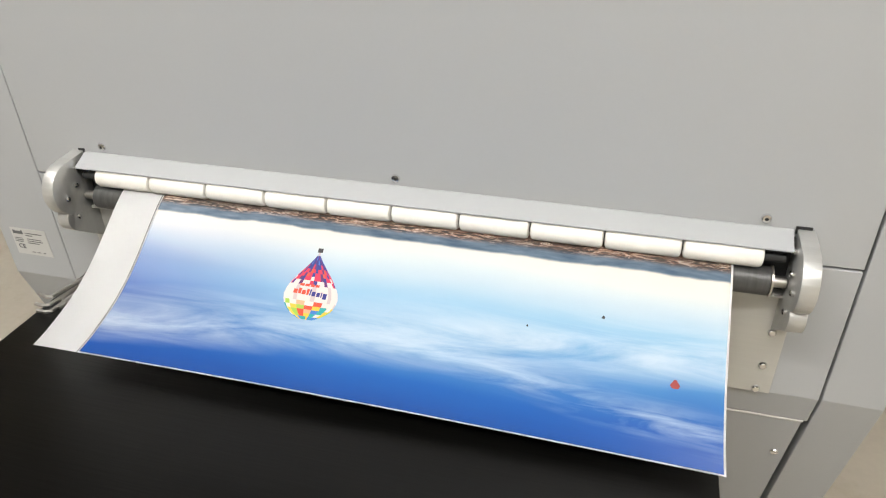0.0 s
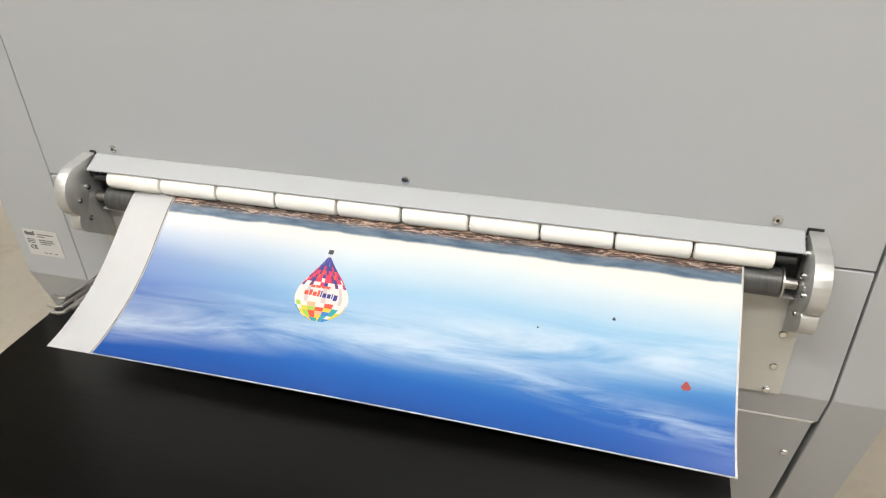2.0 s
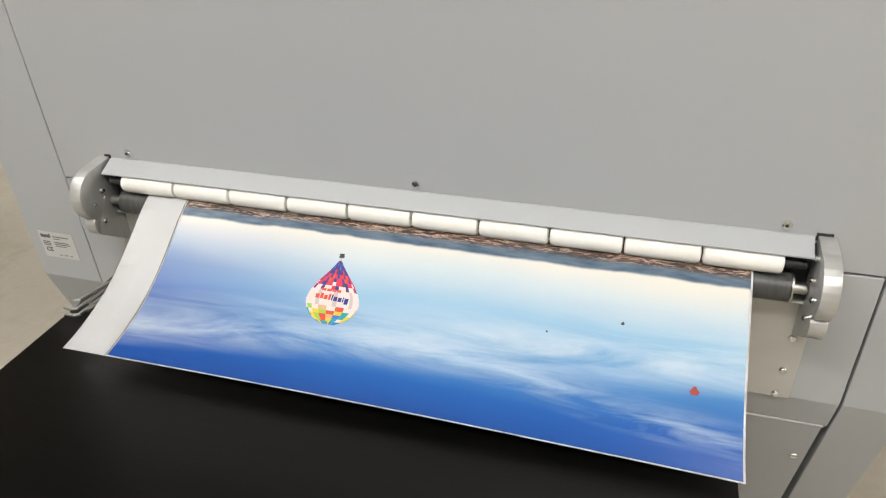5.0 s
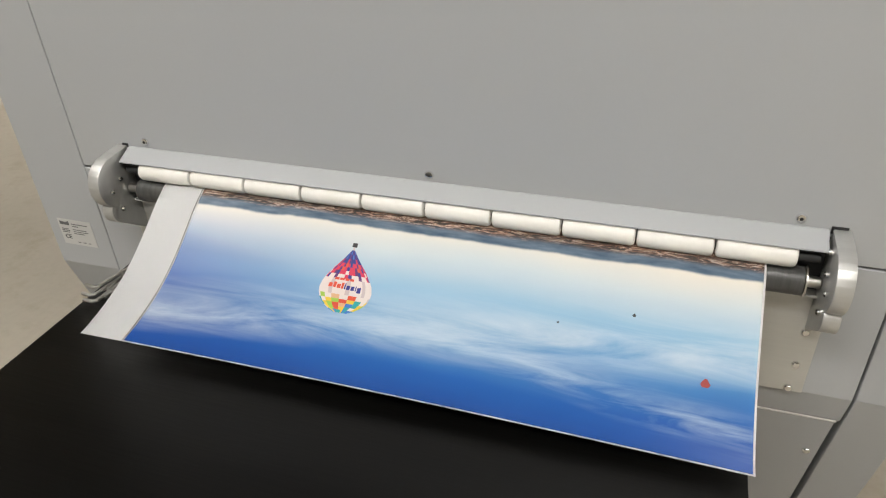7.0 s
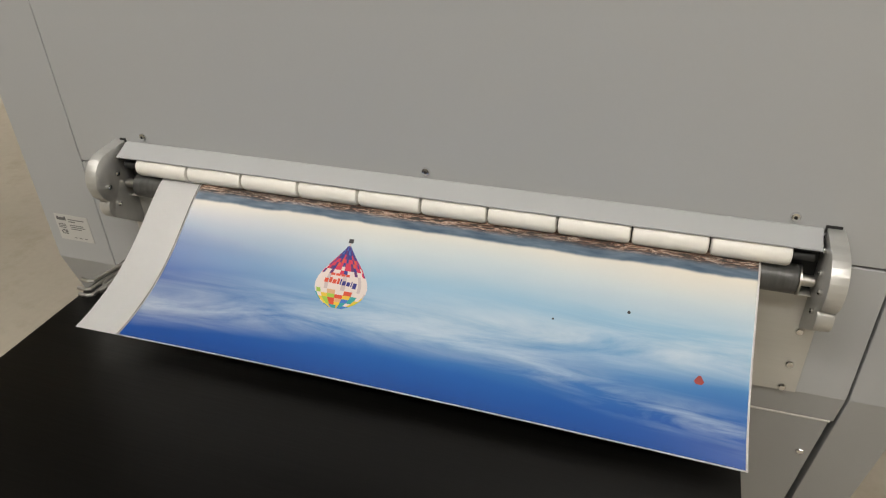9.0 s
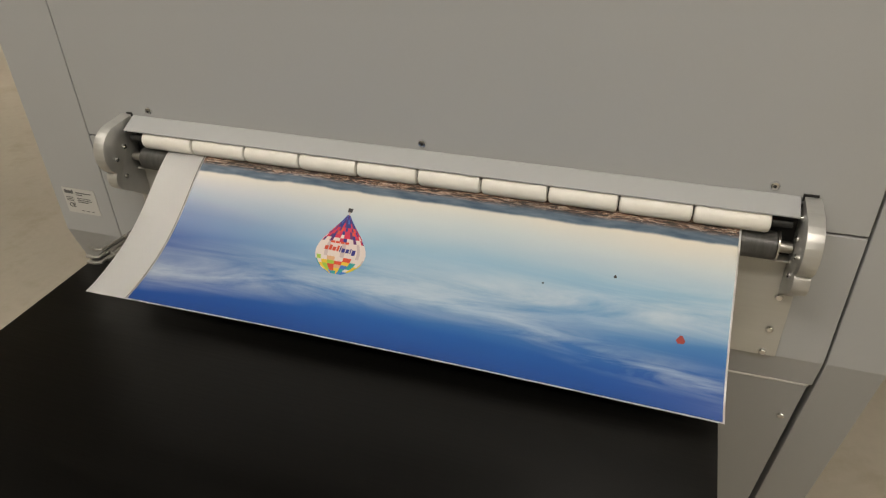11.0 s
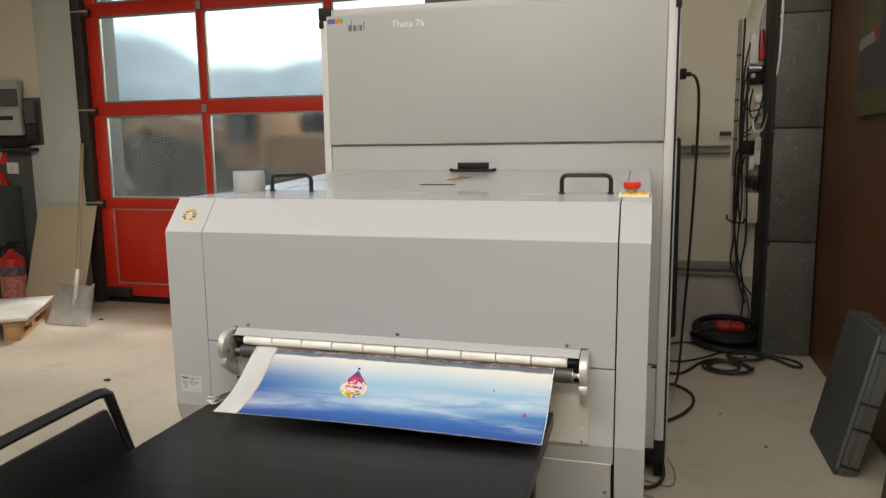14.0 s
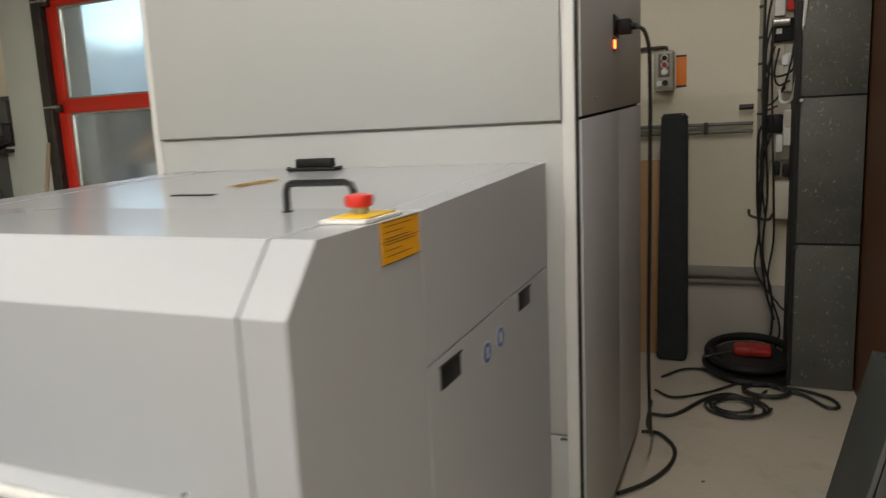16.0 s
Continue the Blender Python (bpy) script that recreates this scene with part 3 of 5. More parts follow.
def output_unit():
    u = thing("photo_printer", "light grey sheet-metal photo printer output unit with chamfered front", "printer")
    part("core", prism([(0.03, 0.8), (0.03, 1.06), (0.09, 1.135), (BACK, 1.14), (BACK, 0.1), (0.17, 0.1), (0.03, 0.6)], SL + 0.001, SR + 0.0015, "x"), INNER, u)
    front = [(low_y(0.08), 0.08), (0, 0.605), (0, 1.08), (0.073, TOP)]
    part("left_cover", prism(front + [(0.41, TOP), (BACK, top_z(BACK)), (BACK, 0.08)], XL, SL, "x", 0.0015), PAINT, u)
    part("right_cover", prism(front + [(0.374, TOP), (0.374, 0.08)], SR + 0.003, XR, "x", 0.0015), PAINT, u)
    part("front_hood", shell([(0, 0.7905), (0, 1.08), (0.073, TOP), (0.405, TOP)], 0.016, SL + 0.0016, SR), PAINT, u)
    part("rear_lid", shell([(0.409, TOP - 0.001), (BACK, top_z(BACK) - 0.001)], 0.02, SL + 0.0016, SR), PAINT, u)
    part("middle_panel", shell([(low_y(0.556), 0.556), (0, 0.605), (0, 0.7875)], 0.016, SL + 0.0016, SR), PAINT, u)
    part("lower_panel", shell([(low_y(0.08), 0.08), (low_y(0.553), 0.553)], 0.016, SL + 0.0016, SR - 0.005), PAINT, u)
    part("panel_trim", box(SL + 0.0016, SR - 0.004, low_y(0.5545) - 0.0005, low_y(0.5545) + 0.01, 0.5532, 0.5558, 0), WHITE_PAINT, u)
    # right side skin and its door
    xs0, xs1 = SR + 0.003, XR
    part("side_gap", box(xs0, XR - 0.004, 0.3735, 0.377, 0.09, TOP - 0.004, 0), INNER, u)
    part("side_upper_panel", prism([(0.3765, 0.9025), (0.3765, TOP), (0.41, TOP), (BACK, top_z(BACK)), (BACK, 0.9275)], xs0, xs1, "x", 0.0015), PAINT, u)
    part("side_door", prism([(0.3765, 0.09), (0.3765, 0.8995), (BACK, 0.9245), (BACK, 0.09)], xs0, xs1, "x", 0.0015), PAINT, u)
    for ya, yb, zo in ((0.425, 0.522, 0.862), (0.89, 0.985, 0.886)):
        g = part("recessed_grip", box(xs1 - 0.006, xs1 + 0.0012, ya, yb, zo - 0.022, zo + 0.022, 0.004), BLACK, u, "black recessed finger grip")
        part("grip_lip", box(xs1 + 0.0005, xs1 + 0.003, ya - 0.003, yb + 0.003, zo + 0.021, zo + 0.026, 0.001), INNER, g)
    for y, z in ((0.665, 0.838), (0.752, 0.846)):
        s = part("warning_sticker", lathe([(0.024, 0), (0.024, 0.0006)], (xs1, y, z), (1, 0, 0), 32), PALE, u, "round blue and white mandatory sign")
        part("sticker_face", lathe([(0.0215, 0), (0.0215, 0.0006)], (xs1 + 0.0005, y, z), (1, 0, 0), 32), BLUE, s)
        part("sticker_mark", box(xs1 + 0.001, xs1 + 0.0017, y - 0.006, y + 0.006, z - 0.012, z + 0.011, 0), PALE, s)
    for x, y in ((-0.58, 0.25), (0.53, 0.25), (-0.58, 1.05), (0.53, 1.05)):
        part("foot", lathe([(0.03, 0), (0.03, 0.02), (0.014, 0.025), (0.014, 0.11)], (x, y, 0), (0, 0, 1)), BLACK, u)
    # screws
    for x, z in ((-0.412, 0.84), (0.0, 0.84), (0.412, 0.84)):
        s = part("screw", lathe([(0.0055, 0), (0.0055, 0.001), (0.0045, 0.0026), (0.0022, 0.003)], (x, 0.0, z), (0, -1, 0), 16), CHROME, u)
        part("screw_socket", lathe([(0.0022, 0), (0.0018, 0.0004)], (x, -0.003, z), (0, -1, 0), 6), INNER, s)
    s = part("screw", lathe([(0.0055, 0), (0.0055, 0.001), (0.0045, 0.0026)], (0.500, low_y(0.474), 0.474), (0, -1, -0.28), 16), CHROME, u)
    # rating label on the left cover
    lab = part("rating_label", box(-0.627, -0.563, -0.0008, 0.001, 0.642, 0.688, 0), LABEL_GREY, u, "pale printed rating label")
    bars([(0.004, 0.036, 0.004, 0.006), (0.0085, 0.036, 0.0035, 0.005), (0.0125, 0.036, 0.0025, 0.005), (0.0155, 0.036, 0.003, 0.005), (0.019, 0.036, 0.0022, 0.007)],
         -0.627, -0.0008, 0.642, SOFT_INK, lab, name="mark")
    bars([(0.026, 0.038, 0.030, 0.0012), (0.026, 0.034, 0.012, 0.0012), (0.004, 0.028, 0.014, 0.001), (0.004, 0.025, 0.015, 0.001), (0.004, 0.022, 0.013, 0.001),
          (0.026, 0.028, 0.026, 0.001), (0.026, 0.0245, 0.028, 0.001), (0.026, 0.021, 0.020, 0.001), (0.028, 0.005, 0.005, 0.001), (0.037, 0.005, 0.006, 0.001),
          (0.048, 0.005, 0.004, 0.001)], -0.627, -0.0008, 0.642, SOFT_INK, lab)
    lettering("CE", 0.0105, SOFT_INK, lab, (-0.621, -0.0012, 0.653), name="conformity_mark")
    # round sticker on the left chamfer
    d = Vector((0, -0.077, 0.068)).normalized()
    c = Vector((-0.592, 0.034, 1.1185))
    st = part("round_sticker", lathe([(0.025, 0), (0.025, 0.0006)], c, d, 36), mat("sticker_cream", (0.46, 0.40, 0.25), 0.4), u, "round cream sticker with small dark and red motifs")
    upv = Vector((0, 0.068, 0.077)).normalized()
    for i, (a, h, w, t, m) in enumerate(((-0.018, -0.006, 0.008, 0.003, INK), (-0.014, -0.012, 0.009, 0.003, INK), (0.004, -0.013, 0.010, 0.003, INK), (-0.004, 0.006, 0.006, 0.010, YELLOW),
                                         (-0.012, 0.010, 0.007, 0.004, RED), (0.006, 0.004, 0.011, 0.003, RED), (0.008, -0.004, 0.011, 0.003, INK), (-0.02, 0.001, 0.009, 0.003, RED))):
        bars([(a, h, w, t)], c.x, c.y + d.y * 0.0007, c.z + d.z * 0.0007, m, st, uz=upv, out=d, name="motif")
    for k in range(9):
        a = radians(-20 + 27 * k)
        ray = Vector((math.cos(a), 0, 0)) + upv * math.sin(a)
        bars([(0.011, -0.001, 0.011, 0.0022)], c.x, c.y + d.y * 0.0013, c.z + d.z * 0.0013, INK, st, ux=ray, uz=ray.cross(d) * -1, out=d, name="ray")
    # handles on the hood
    for x0, x1 in ((-0.52, -0.39), (0.355, 0.485)):
        y = 0.35
        h = part("handle", tube([(x0, y, TOP), (x0, y, TOP + 0.035), (x0 + 0.004, y, TOP + 0.045), (x0 + 0.014, y, TOP + 0.049), (x1 - 0.014, y, TOP + 0.049),
                                 (x1 - 0.004, y, TOP + 0.045), (x1, y, TOP + 0.035), (x1, y, TOP)], 0.0062, 10, curved=False), TUBE_BLACK, u, "black tubular lifting handle")
        for x in (x0, x1):
            part("handle_foot", lathe([(0.009, 0), (0.009, 0.003), (0.0065, 0.006)], (x, y, TOP), (0, 0, 1), 14), TUBE_BLACK, h)
    # stub pipe
    part("vent_stub", lathe([(0.046, 0), (0.047, 0.002), (0.047, 0.06), (0.046, 0.062), (0.040, 0.062), (0.040, 0.02)], (-0.596, 0.345, TOP), (0, 0, 1), 36), PAINT, u, "short open grey vent stub")
    # slot in the rear lid
    part("lid_slot", box(-0.125, -0.01, 0.585, 0.605, top_z(0.6) - 0.004, top_z(0.6) + 0.0012, 0.002), BLACK, u, "narrow black slot in the lid")
    # emergency stop
    e = part("emergency_stop", box(0.508, 0.583, 0.205, 0.325, TOP, TOP + 0.006, 0.002), WHITE, u, "red emergency stop button on a yellow plate")
    part("warning_plate", box(0.516, 0.578, 0.222, 0.312, TOP + 0.006, TOP + 0.0085, 0.001), YELLOW, e)
    part("stem", rod((0.541, 0.267, TOP + 0.0085), (0.541, 0.267, TOP + 0.02), 0.0125), STEEL, e)
    part("mushroom_head", lathe([(0.014, 0.0), (0.0195, 0.002), (0.021, 0.008), (0.0215, 0.014), (0.0195, 0.0185), (0.010, 0.020)], (0.541, 0.267, TOP + 0.018), (0, 0, 1), 32), RED, e)
    # amber instruction sign on the side
    sg = part("instruction_sign", box(XR, XR + 0.0012, 0.236, 0.366, 1.098, TOP - 0.002, 0), SIGN, u, "amber instruction sign with dark lines")
    for k in range(6):
        bars([(0.014, 0.055 - k * 0.0088, (0.09, 0.06, 0.08, 0.095, 0.05, 0.085)[k], 0.0010)], XR + 0.0012, 0.236, 1.098, INK, sg, ux=(0, 1, 0), out=(1, 0, 0))
    bars([(0.0, 0.0615, 0.13, 0.0012), (0.0, 0.0, 0.13, 0.0012), (0.0, 0.033, 0.13, 0.0008)], XR + 0.0012, 0.236, 1.098, INK, sg, ux=(0, 1, 0), out=(1, 0, 0), name="border_line")
    return u


unit = output_unit()
for ob in unit.children:
    for p in ob.data.polygons:
        if p.area > 0.004:
            p.use_smooth = False
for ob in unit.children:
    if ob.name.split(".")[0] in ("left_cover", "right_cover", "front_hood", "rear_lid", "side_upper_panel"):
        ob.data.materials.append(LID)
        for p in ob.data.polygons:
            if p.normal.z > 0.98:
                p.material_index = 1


def paper_exit():
    """Rollers, brackets and guide plate at the slot."""
    u = thing("paper_exit", "aluminium and white roller paper exit on the printer front", "printer outlet")
    # near-black sheet that stands for the shade behind the rollers
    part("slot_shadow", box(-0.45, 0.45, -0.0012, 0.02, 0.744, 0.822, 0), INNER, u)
    part("lip", prism([(0.0, 0.831), (-0.004, 0.831), (-0.0275, 0.8195), (-0.0275, 0.8175), (-0.002, 0.827), (0.0, 0.827)], -0.4405, 0.4405, "x", 0.0004), PAINT, u, "folded pale metal lip")
    # white sleeve rollers
    n, x0, x1 = 10, -0.413, 0.415
    w = (x1 - x0) / n
    part("roller_shaft", rod((-0.437, -0.019, 0.805), (0.437, -0.019, 0.805), 0.005), INNER, u)
    for i in range(n):
        a, b = x0 + i * w + 0.0008, x0 + (i + 1) * w - 0.0008
        part("white_roller", lathe([(0.008, 0), (0.0115, 0.0012), (0.0128, 0.004), (0.0128, b - a - 0.004), (0.0115, b - a - 0.0012), (0.008, b - a)], (a, -0.019, 0.805), (1, 0, 0), 24), ROLLER, u)
    part("drive_roller", lathe([(0.012, 0), (0.0165, 0.001), (0.0165, 0.847), (0.012, 0.848)], (-0.422, -0.018, 0.7745), (1, 0, 0), 28), RUBBER, u, "dark rubber drive roller")
    part("roller_collar", lathe([(0.012, 0), (0.0172, 0.0005), (0.0172, 0.0025), (0.012, 0.003)], (0.4255, -0.018, 0.7745), (1, 0, 0), 28), STEEL, u)
    part("axle", rod((-0.444, -0.018, 0.7745), (0.444, -0.018, 0.7745), 0.0065), STEEL, u)
    part("guide_plate", prism([(-0.0012, 0.6065), (-0.0042, 0.6065), (-0.0042, 0.748), (-0.016, 0.7525), (-0.016, 0.7545), (-0.0012, 0.7545)], -0.462, 0.462, "x", 0.0004), PLATE, u, "brushed steel guide plate")
    for x, z in ((0.447, 0.697), (0.447, 0.648), (0.446, 0.6115), (-0.447, 0.697), (-0.447, 0.648), (-0.446, 0.6115)):
        part("plate_screw", lathe([(0.0052, 0), (0.005, 0.001), (0.0035, 0.0028)], (x, -0.0042, z), (0, -1, 0), 14), CHROME, u)
    # cheek plates
    prof = [(0.0, 0.832)]
    for k in range(15):
        a = radians(80 + k * 13)
        prof.append((-0.036 + 0.036 * math.cos(a), 0.793 + 0.036 * math.sin(a)))
    for k in range(8):
        a = radians(140 + k * 13)
        prof.append((-0.043 + 0.019 * math.cos(a), 0.753 + 0.019 * math.sin(a)))
    prof += [(-0.0045, 0.701)]
    for sgn in (-1, 1):
        c = part("cheek_plate", prism(prof, min(sgn * 0.4445, sgn * 0.462), max(sgn * 0.4445, sgn * 0.462), "x", 0.001), CHEEK, u, "machined aluminium cheek plate")
        for y, z in ((-0.022, 0.816), (-0.032, 0.795), (-0.052, 0.784), (-0.043, 0.754)):
            part("cheek_screw", lathe([(0.0035, 0), (0.0035, 0.003), (0.002, 0.0042)], (sgn * 0.4445, y, z), (-sgn, 0, 0), 12), CHROME, c)
        # same near-black shade as a patch at the slot's upper corner
        part("slot_corner_shadow", box(sgn * 0.4505 - (0.008 if sgn > 0 else 0.001), sgn * 0.4505 + 0.008, -0.0016, 0.006, 0.826, 0.8345, 0), INNER, u)
    return u


paper_exit()

# ---- the print ----
PX0, PX1 = -0.3755, 0.3865
SHEET = smooth_line([(0, 0.004, 0.7905), (0, -0.02, 0.7935), (0, -0.042, 0.784), (0, -0.07, 0.767), (0, -0.117, 0.737), (0, -0.157, 0.7155), (0, -0.192, 0.702), (0, -0.214, 0.696),
                     (0, -0.230, 0.6935)], 6)
LENS = [0.0]
for p, q in zip(SHEET, SHEET[1:]):
    LENS.append(LENS[-1] + (q - p).length)
TOTAL = LENS[-1]


def on_sheet(x, s, lift=0.0):
    """The place on the sheet at x, s metres from its free end."""
    s = min(max(TOTAL - s, 0.0), TOTAL - 1e-6)
    i = max(k for k in range(len(LENS) - 1) if LENS[k] <= s)
    d = (SHEET[i + 1] - SHEET[i]).normalized()
    p = SHEET[i] + d * (s - LENS[i])
    w = (x - PX0) / (PX1 - PX0)
    k = s / TOTAL
    sag = 0.005 * math.sin(math.pi * w) * k ** 3 - 0.006 * (1 - w) * math.sin(math.pi * k) ** 2
    return Vector((x, p.y, p.z + sag)) + Vector((0, d.z, -d.y)) * lift


def sheet_strip(x0, x1, s0, s1, lift, nx, ns, thick=0.0):
    bm = bmesh.new()
    lay = bm.loops.layers.uv.new("UVMap")
    grid = [[bm.verts.new(on_sheet(x0 + (x1 - x0) * i / nx, s0 + (s1 - s0) * j / ns, lift)) for i in range(nx + 1)] for j in range(ns + 1)]
    for j in range(ns):
        for i in range(nx):
            f = bm.faces.new((grid[j][i], grid[j][i + 1], grid[j + 1][i + 1], grid[j + 1][i]))
            for lp, (a, b) in zip(f.loops, ((i, j), (i + 1, j), (i + 1, j + 1), (i, j + 1))):
                lp[lay].uv = (a / nx, (s0 + (s1 - s0) * b / ns) / 0.26)
    if thick:
        bmesh.ops.solidify(bm, geom=bm.faces[:], thickness=thick)
    return bm


def photo_print():
    sheet = thing("photo_print", "glossy photo print of sky, balloon and town, drooping onto the table", "photo print")
    paper_white = mat("photo_paper", (0.89, 0.895, 0.90), 0.35, vary=0.02)
    part("paper", sheet_strip(PX0, PX1, 0, TOTAL, 0, 24, 48, 0.0003), paper_white, sheet, "white photographic paper")
    part("image", sheet_strip(PX0 + 0.063, PX1 - 0.0022, 0.0015, TOTAL, 0.0006, 24, 60), PRINT, sheet, "printed blue sky over a town")
    part("crop_line", sheet_strip(PX0 + 0.0605, PX0 + 0.0615, 0.0, TOTAL, 0.0006, 1, 48), INK, sheet)
    # balloon: a teardrop of coloured patches, tip towards the rollers
    cols = [mat("patch_%d" % i, c, 0.35, vary=0.02) for i, c in enumerate([(0.02, 0.025, 0.20), (0.58, 0.02, 0.07), (0.66, 0.58, 0.55), (0.70, 0.47, 0.04), (0.02, 0.30, 0.30), (0.62, 0.07, 0.03),
                                                                           (0.30, 0.48, 0.06), (0.04, 0.16, 0.52), (0.10, 0.02, 0.13), (0.62, 0.36, 0.20), (0.50, 0.42, 0.42)])]
    random.seed(4)
    prof = [(0.0, 0.0085), (0.05, 0.0165), (0.10, 0.0225), (0.16, 0.0275), (0.22, 0.0308), (0.29, 0.0330), (0.37, 0.0338), (0.46, 0.0322), (0.54, 0.0292), (0.61, 0.0255),
            (0.67, 0.0220), (0.73, 0.0182), (0.79, 0.0142), (0.86, 0.0098), (0.93, 0.0056), (1.0, 0.0020)]
    cx, s0, hh, nc = -0.071, 0.0935, 0.0815, 18
    bm = bmesh.new()
    rows_ = [[bm.verts.new(on_sheet(cx - 0.008 * (t - 0.4) + r * math.sin(math.pi * (k / nc - 0.5)), s0 + t * hh, 0.0011)) for k in range(nc + 1)] for t, r in prof]
    for j in range(len(prof) - 1):
        for k in range(nc):
            f = bm.faces.new((rows_[j][k], rows_[j][k + 1], rows_[j + 1][k + 1], rows_[j + 1][k]))
            c = k // 2 * 2 if j < 5 else k
            if j < 1:
                f.material_index = random.choice((4, 7, 7, 3))
            elif j < 4:
                f.material_index = (3, 5, 4, 6, 7, 3, 9, 2, 5, 4, 6, 3)[(c * 5 + j * 7) % 12]
            elif j < 5:
                f.material_index = (2, 6, 2, 9, 2, 5, 2, 2, 10)[k // 2]
            elif j < 8:
                f.material_index = 10 if k in (5, 9, 13) else 2
            elif j < 9:
                f.material_index = (2, 8, 2, 1, 2, 2, 0)[(k * 3) % 7]
            elif j < 10:
                f.material_index = (1, 0, 1, 2, 1, 8, 1)[(k * 3) % 7]
            elif j < 12:
                f.material_index = (1, 1, 0, 1, 5, 8)[(k * 5 + j) % 6]
            else:
                f.material_index = (0, 0, 8, 0, 0, 7)[(k * 5 + j * 3) % 6] if j > 12 else (0, 1, 0, 0, 8)[(k * 3) % 5]
    bal = part("balloon_image", bm, cols, sheet, "printed patchwork hot-air balloon")
    # unreadable two-line mark across the envelope
    for dx, s, w, t, m in ((-0.0225, 0.0318, 0.0048, 0.0054, 5), (-0.0165, 0.0318, 0.0038, 0.0072, 5), (-0.0118, 0.0314, 0.0048, 0.0054, 5), (-0.0060, 0.0312, 0.0030, 0.0078, 5), (-0.0020, 0.0308, 0.0016, 0.0080, 0),
                           (0.0008, 0.0306, 0.0046, 0.0056, 0), (0.0066, 0.0304, 0.0044, 0.0054, 0), (0.0122, 0.0302, 0.0014, 0.0066, 0), (0.0148, 0.0282, 0.0048, 0.0074, 0)):
        part("mark", sheet_strip(cx + dx, cx + dx + w, s0 + s, s0 + s + t, 0.0015, 1, 1), cols[m], bal)
    for dx, w in ((-0.017, 0.0055), (-0.0105, 0.0060), (-0.0035, 0.0050), (0.0025, 0.0050)):
        part("mark", sheet_strip(cx + dx, cx + dx + w, s0 + 0.0420, s0 + 0.0452, 0.0015, 1, 1), cols[5], bal)
    bx = cx - 0.0048
    part("rope_image", sheet_strip(bx - 0.0012, bx + 0.0012, s0 + hh, s0 + hh + 0.004, 0.0011, 1, 1), cols[10], sheet)
    part("basket_image", sheet_strip(bx - 0.0032, bx + 0.0032, s0 + hh + 0.004, s0 + hh + 0.0095, 0.0011, 1, 1), INK, sheet)
    for x, s, r, m in ((0.3375, 0.087, 0.0056, mat("dull_red", (0.30, 0.05, 0.045), 0.4)), (0.260, 0.1485, 0.0022, INK), (0.182, 0.127, 0.0014, INK)):
        bm = bmesh.new()
        bm.faces.new([bm.verts.new(on_sheet(x + r * a, s + r * b, 0.0011)) for a, b in ((-0.9, -0.2), (-0.5, -0.8), (0.5, -0.8), (0.9, -0.2), (0.2, 0.9), (-0.2, 0.9))])
        part("distant_balloon_image", bm, m, sheet)
    return sheet


photo_print()

# ---- table and what lies on it ----
TZ = 0.68


def work_table():
    t = thing("work_table", "black-brown wood-foil table pushed against the printer", "table")
    part("tabletop", box(-0.437, 0.383, -1.15, -0.012, TZ - 0.034, TZ, 0.0015), FOIL, t)
    part("apron", box(-0.40, 0.345, -1.12, -0.05, TZ - 0.09, TZ - 0.0345, 0.001), FOIL, t)
    for x in (-0.405, 0.30):
        for y in (-1.12, -0.10):
            part("leg", box(x, x + 0.05, y, y + 0.05, 0, TZ - 0.0905, 0.002), FOIL, t)
    return t


work_table()
random.seed(7)
for i, (a, b) in enumerate((((-0.404, -0.025), (-0.426, -0.150)), ((-0.416, -0.032), (-0.418, -0.135)), ((-0.404, -0.060), (-0.414, -0.160)), ((-0.398, -0.100), (-0.409, -0.152)), ((-0.411, -0.075), (-0.428, -0.140)))):
    h = thing("hanger_pin", "bright steel bent pin lying on the black table", "steel pin", "loose steel pins on the table")
    z = TZ + 0.0042 + (0.006 if i == 4 else 0)
    d = (Vector((*b, 0)) - Vector((*a, 0))).normalized()
    nrm = Vector((-d.y, d.x, 0)) * (1 if i % 2 else -1)
    A, B = Vector((*a, z)), Vector((*b, z))
    pts = [A, B, B + d * 0.004 + nrm * 0.005, B + d * 0.005 + nrm * 0.018] if i != 3 else [A, B]
    part("rod", tube(pts, 0.0026, 8, curved=False), STEEL, h)
    mid = A + d * (0.028 if i else 0.05)
    part("head", lathe([(0.003, 0), (0.0042, 0.001), (0.0042, 0.005), (0.003, 0.006)], mid - d * 0.003, d, 12), STEEL, h)
for x, y, r in ((-0.026, -0.168, 0.0018), (0.055, -0.19, 0.0008), (0.19, -0.20, 0.0009), (0.09, -0.21, 0.0007)):
    bm = bmesh.new()
    bmesh.ops.create_icosphere(bm, subdivisions=1, radius=r, matrix=Matrix.Translation((x, y, TZ + r * 0.35)) @ Matrix.Diagonal((1.5, 0.8, 0.5, 1)))
    solo("crumb", bm, PALE, "tiny pale paper crumb on the black table", "crumb", "crumbs on the table")


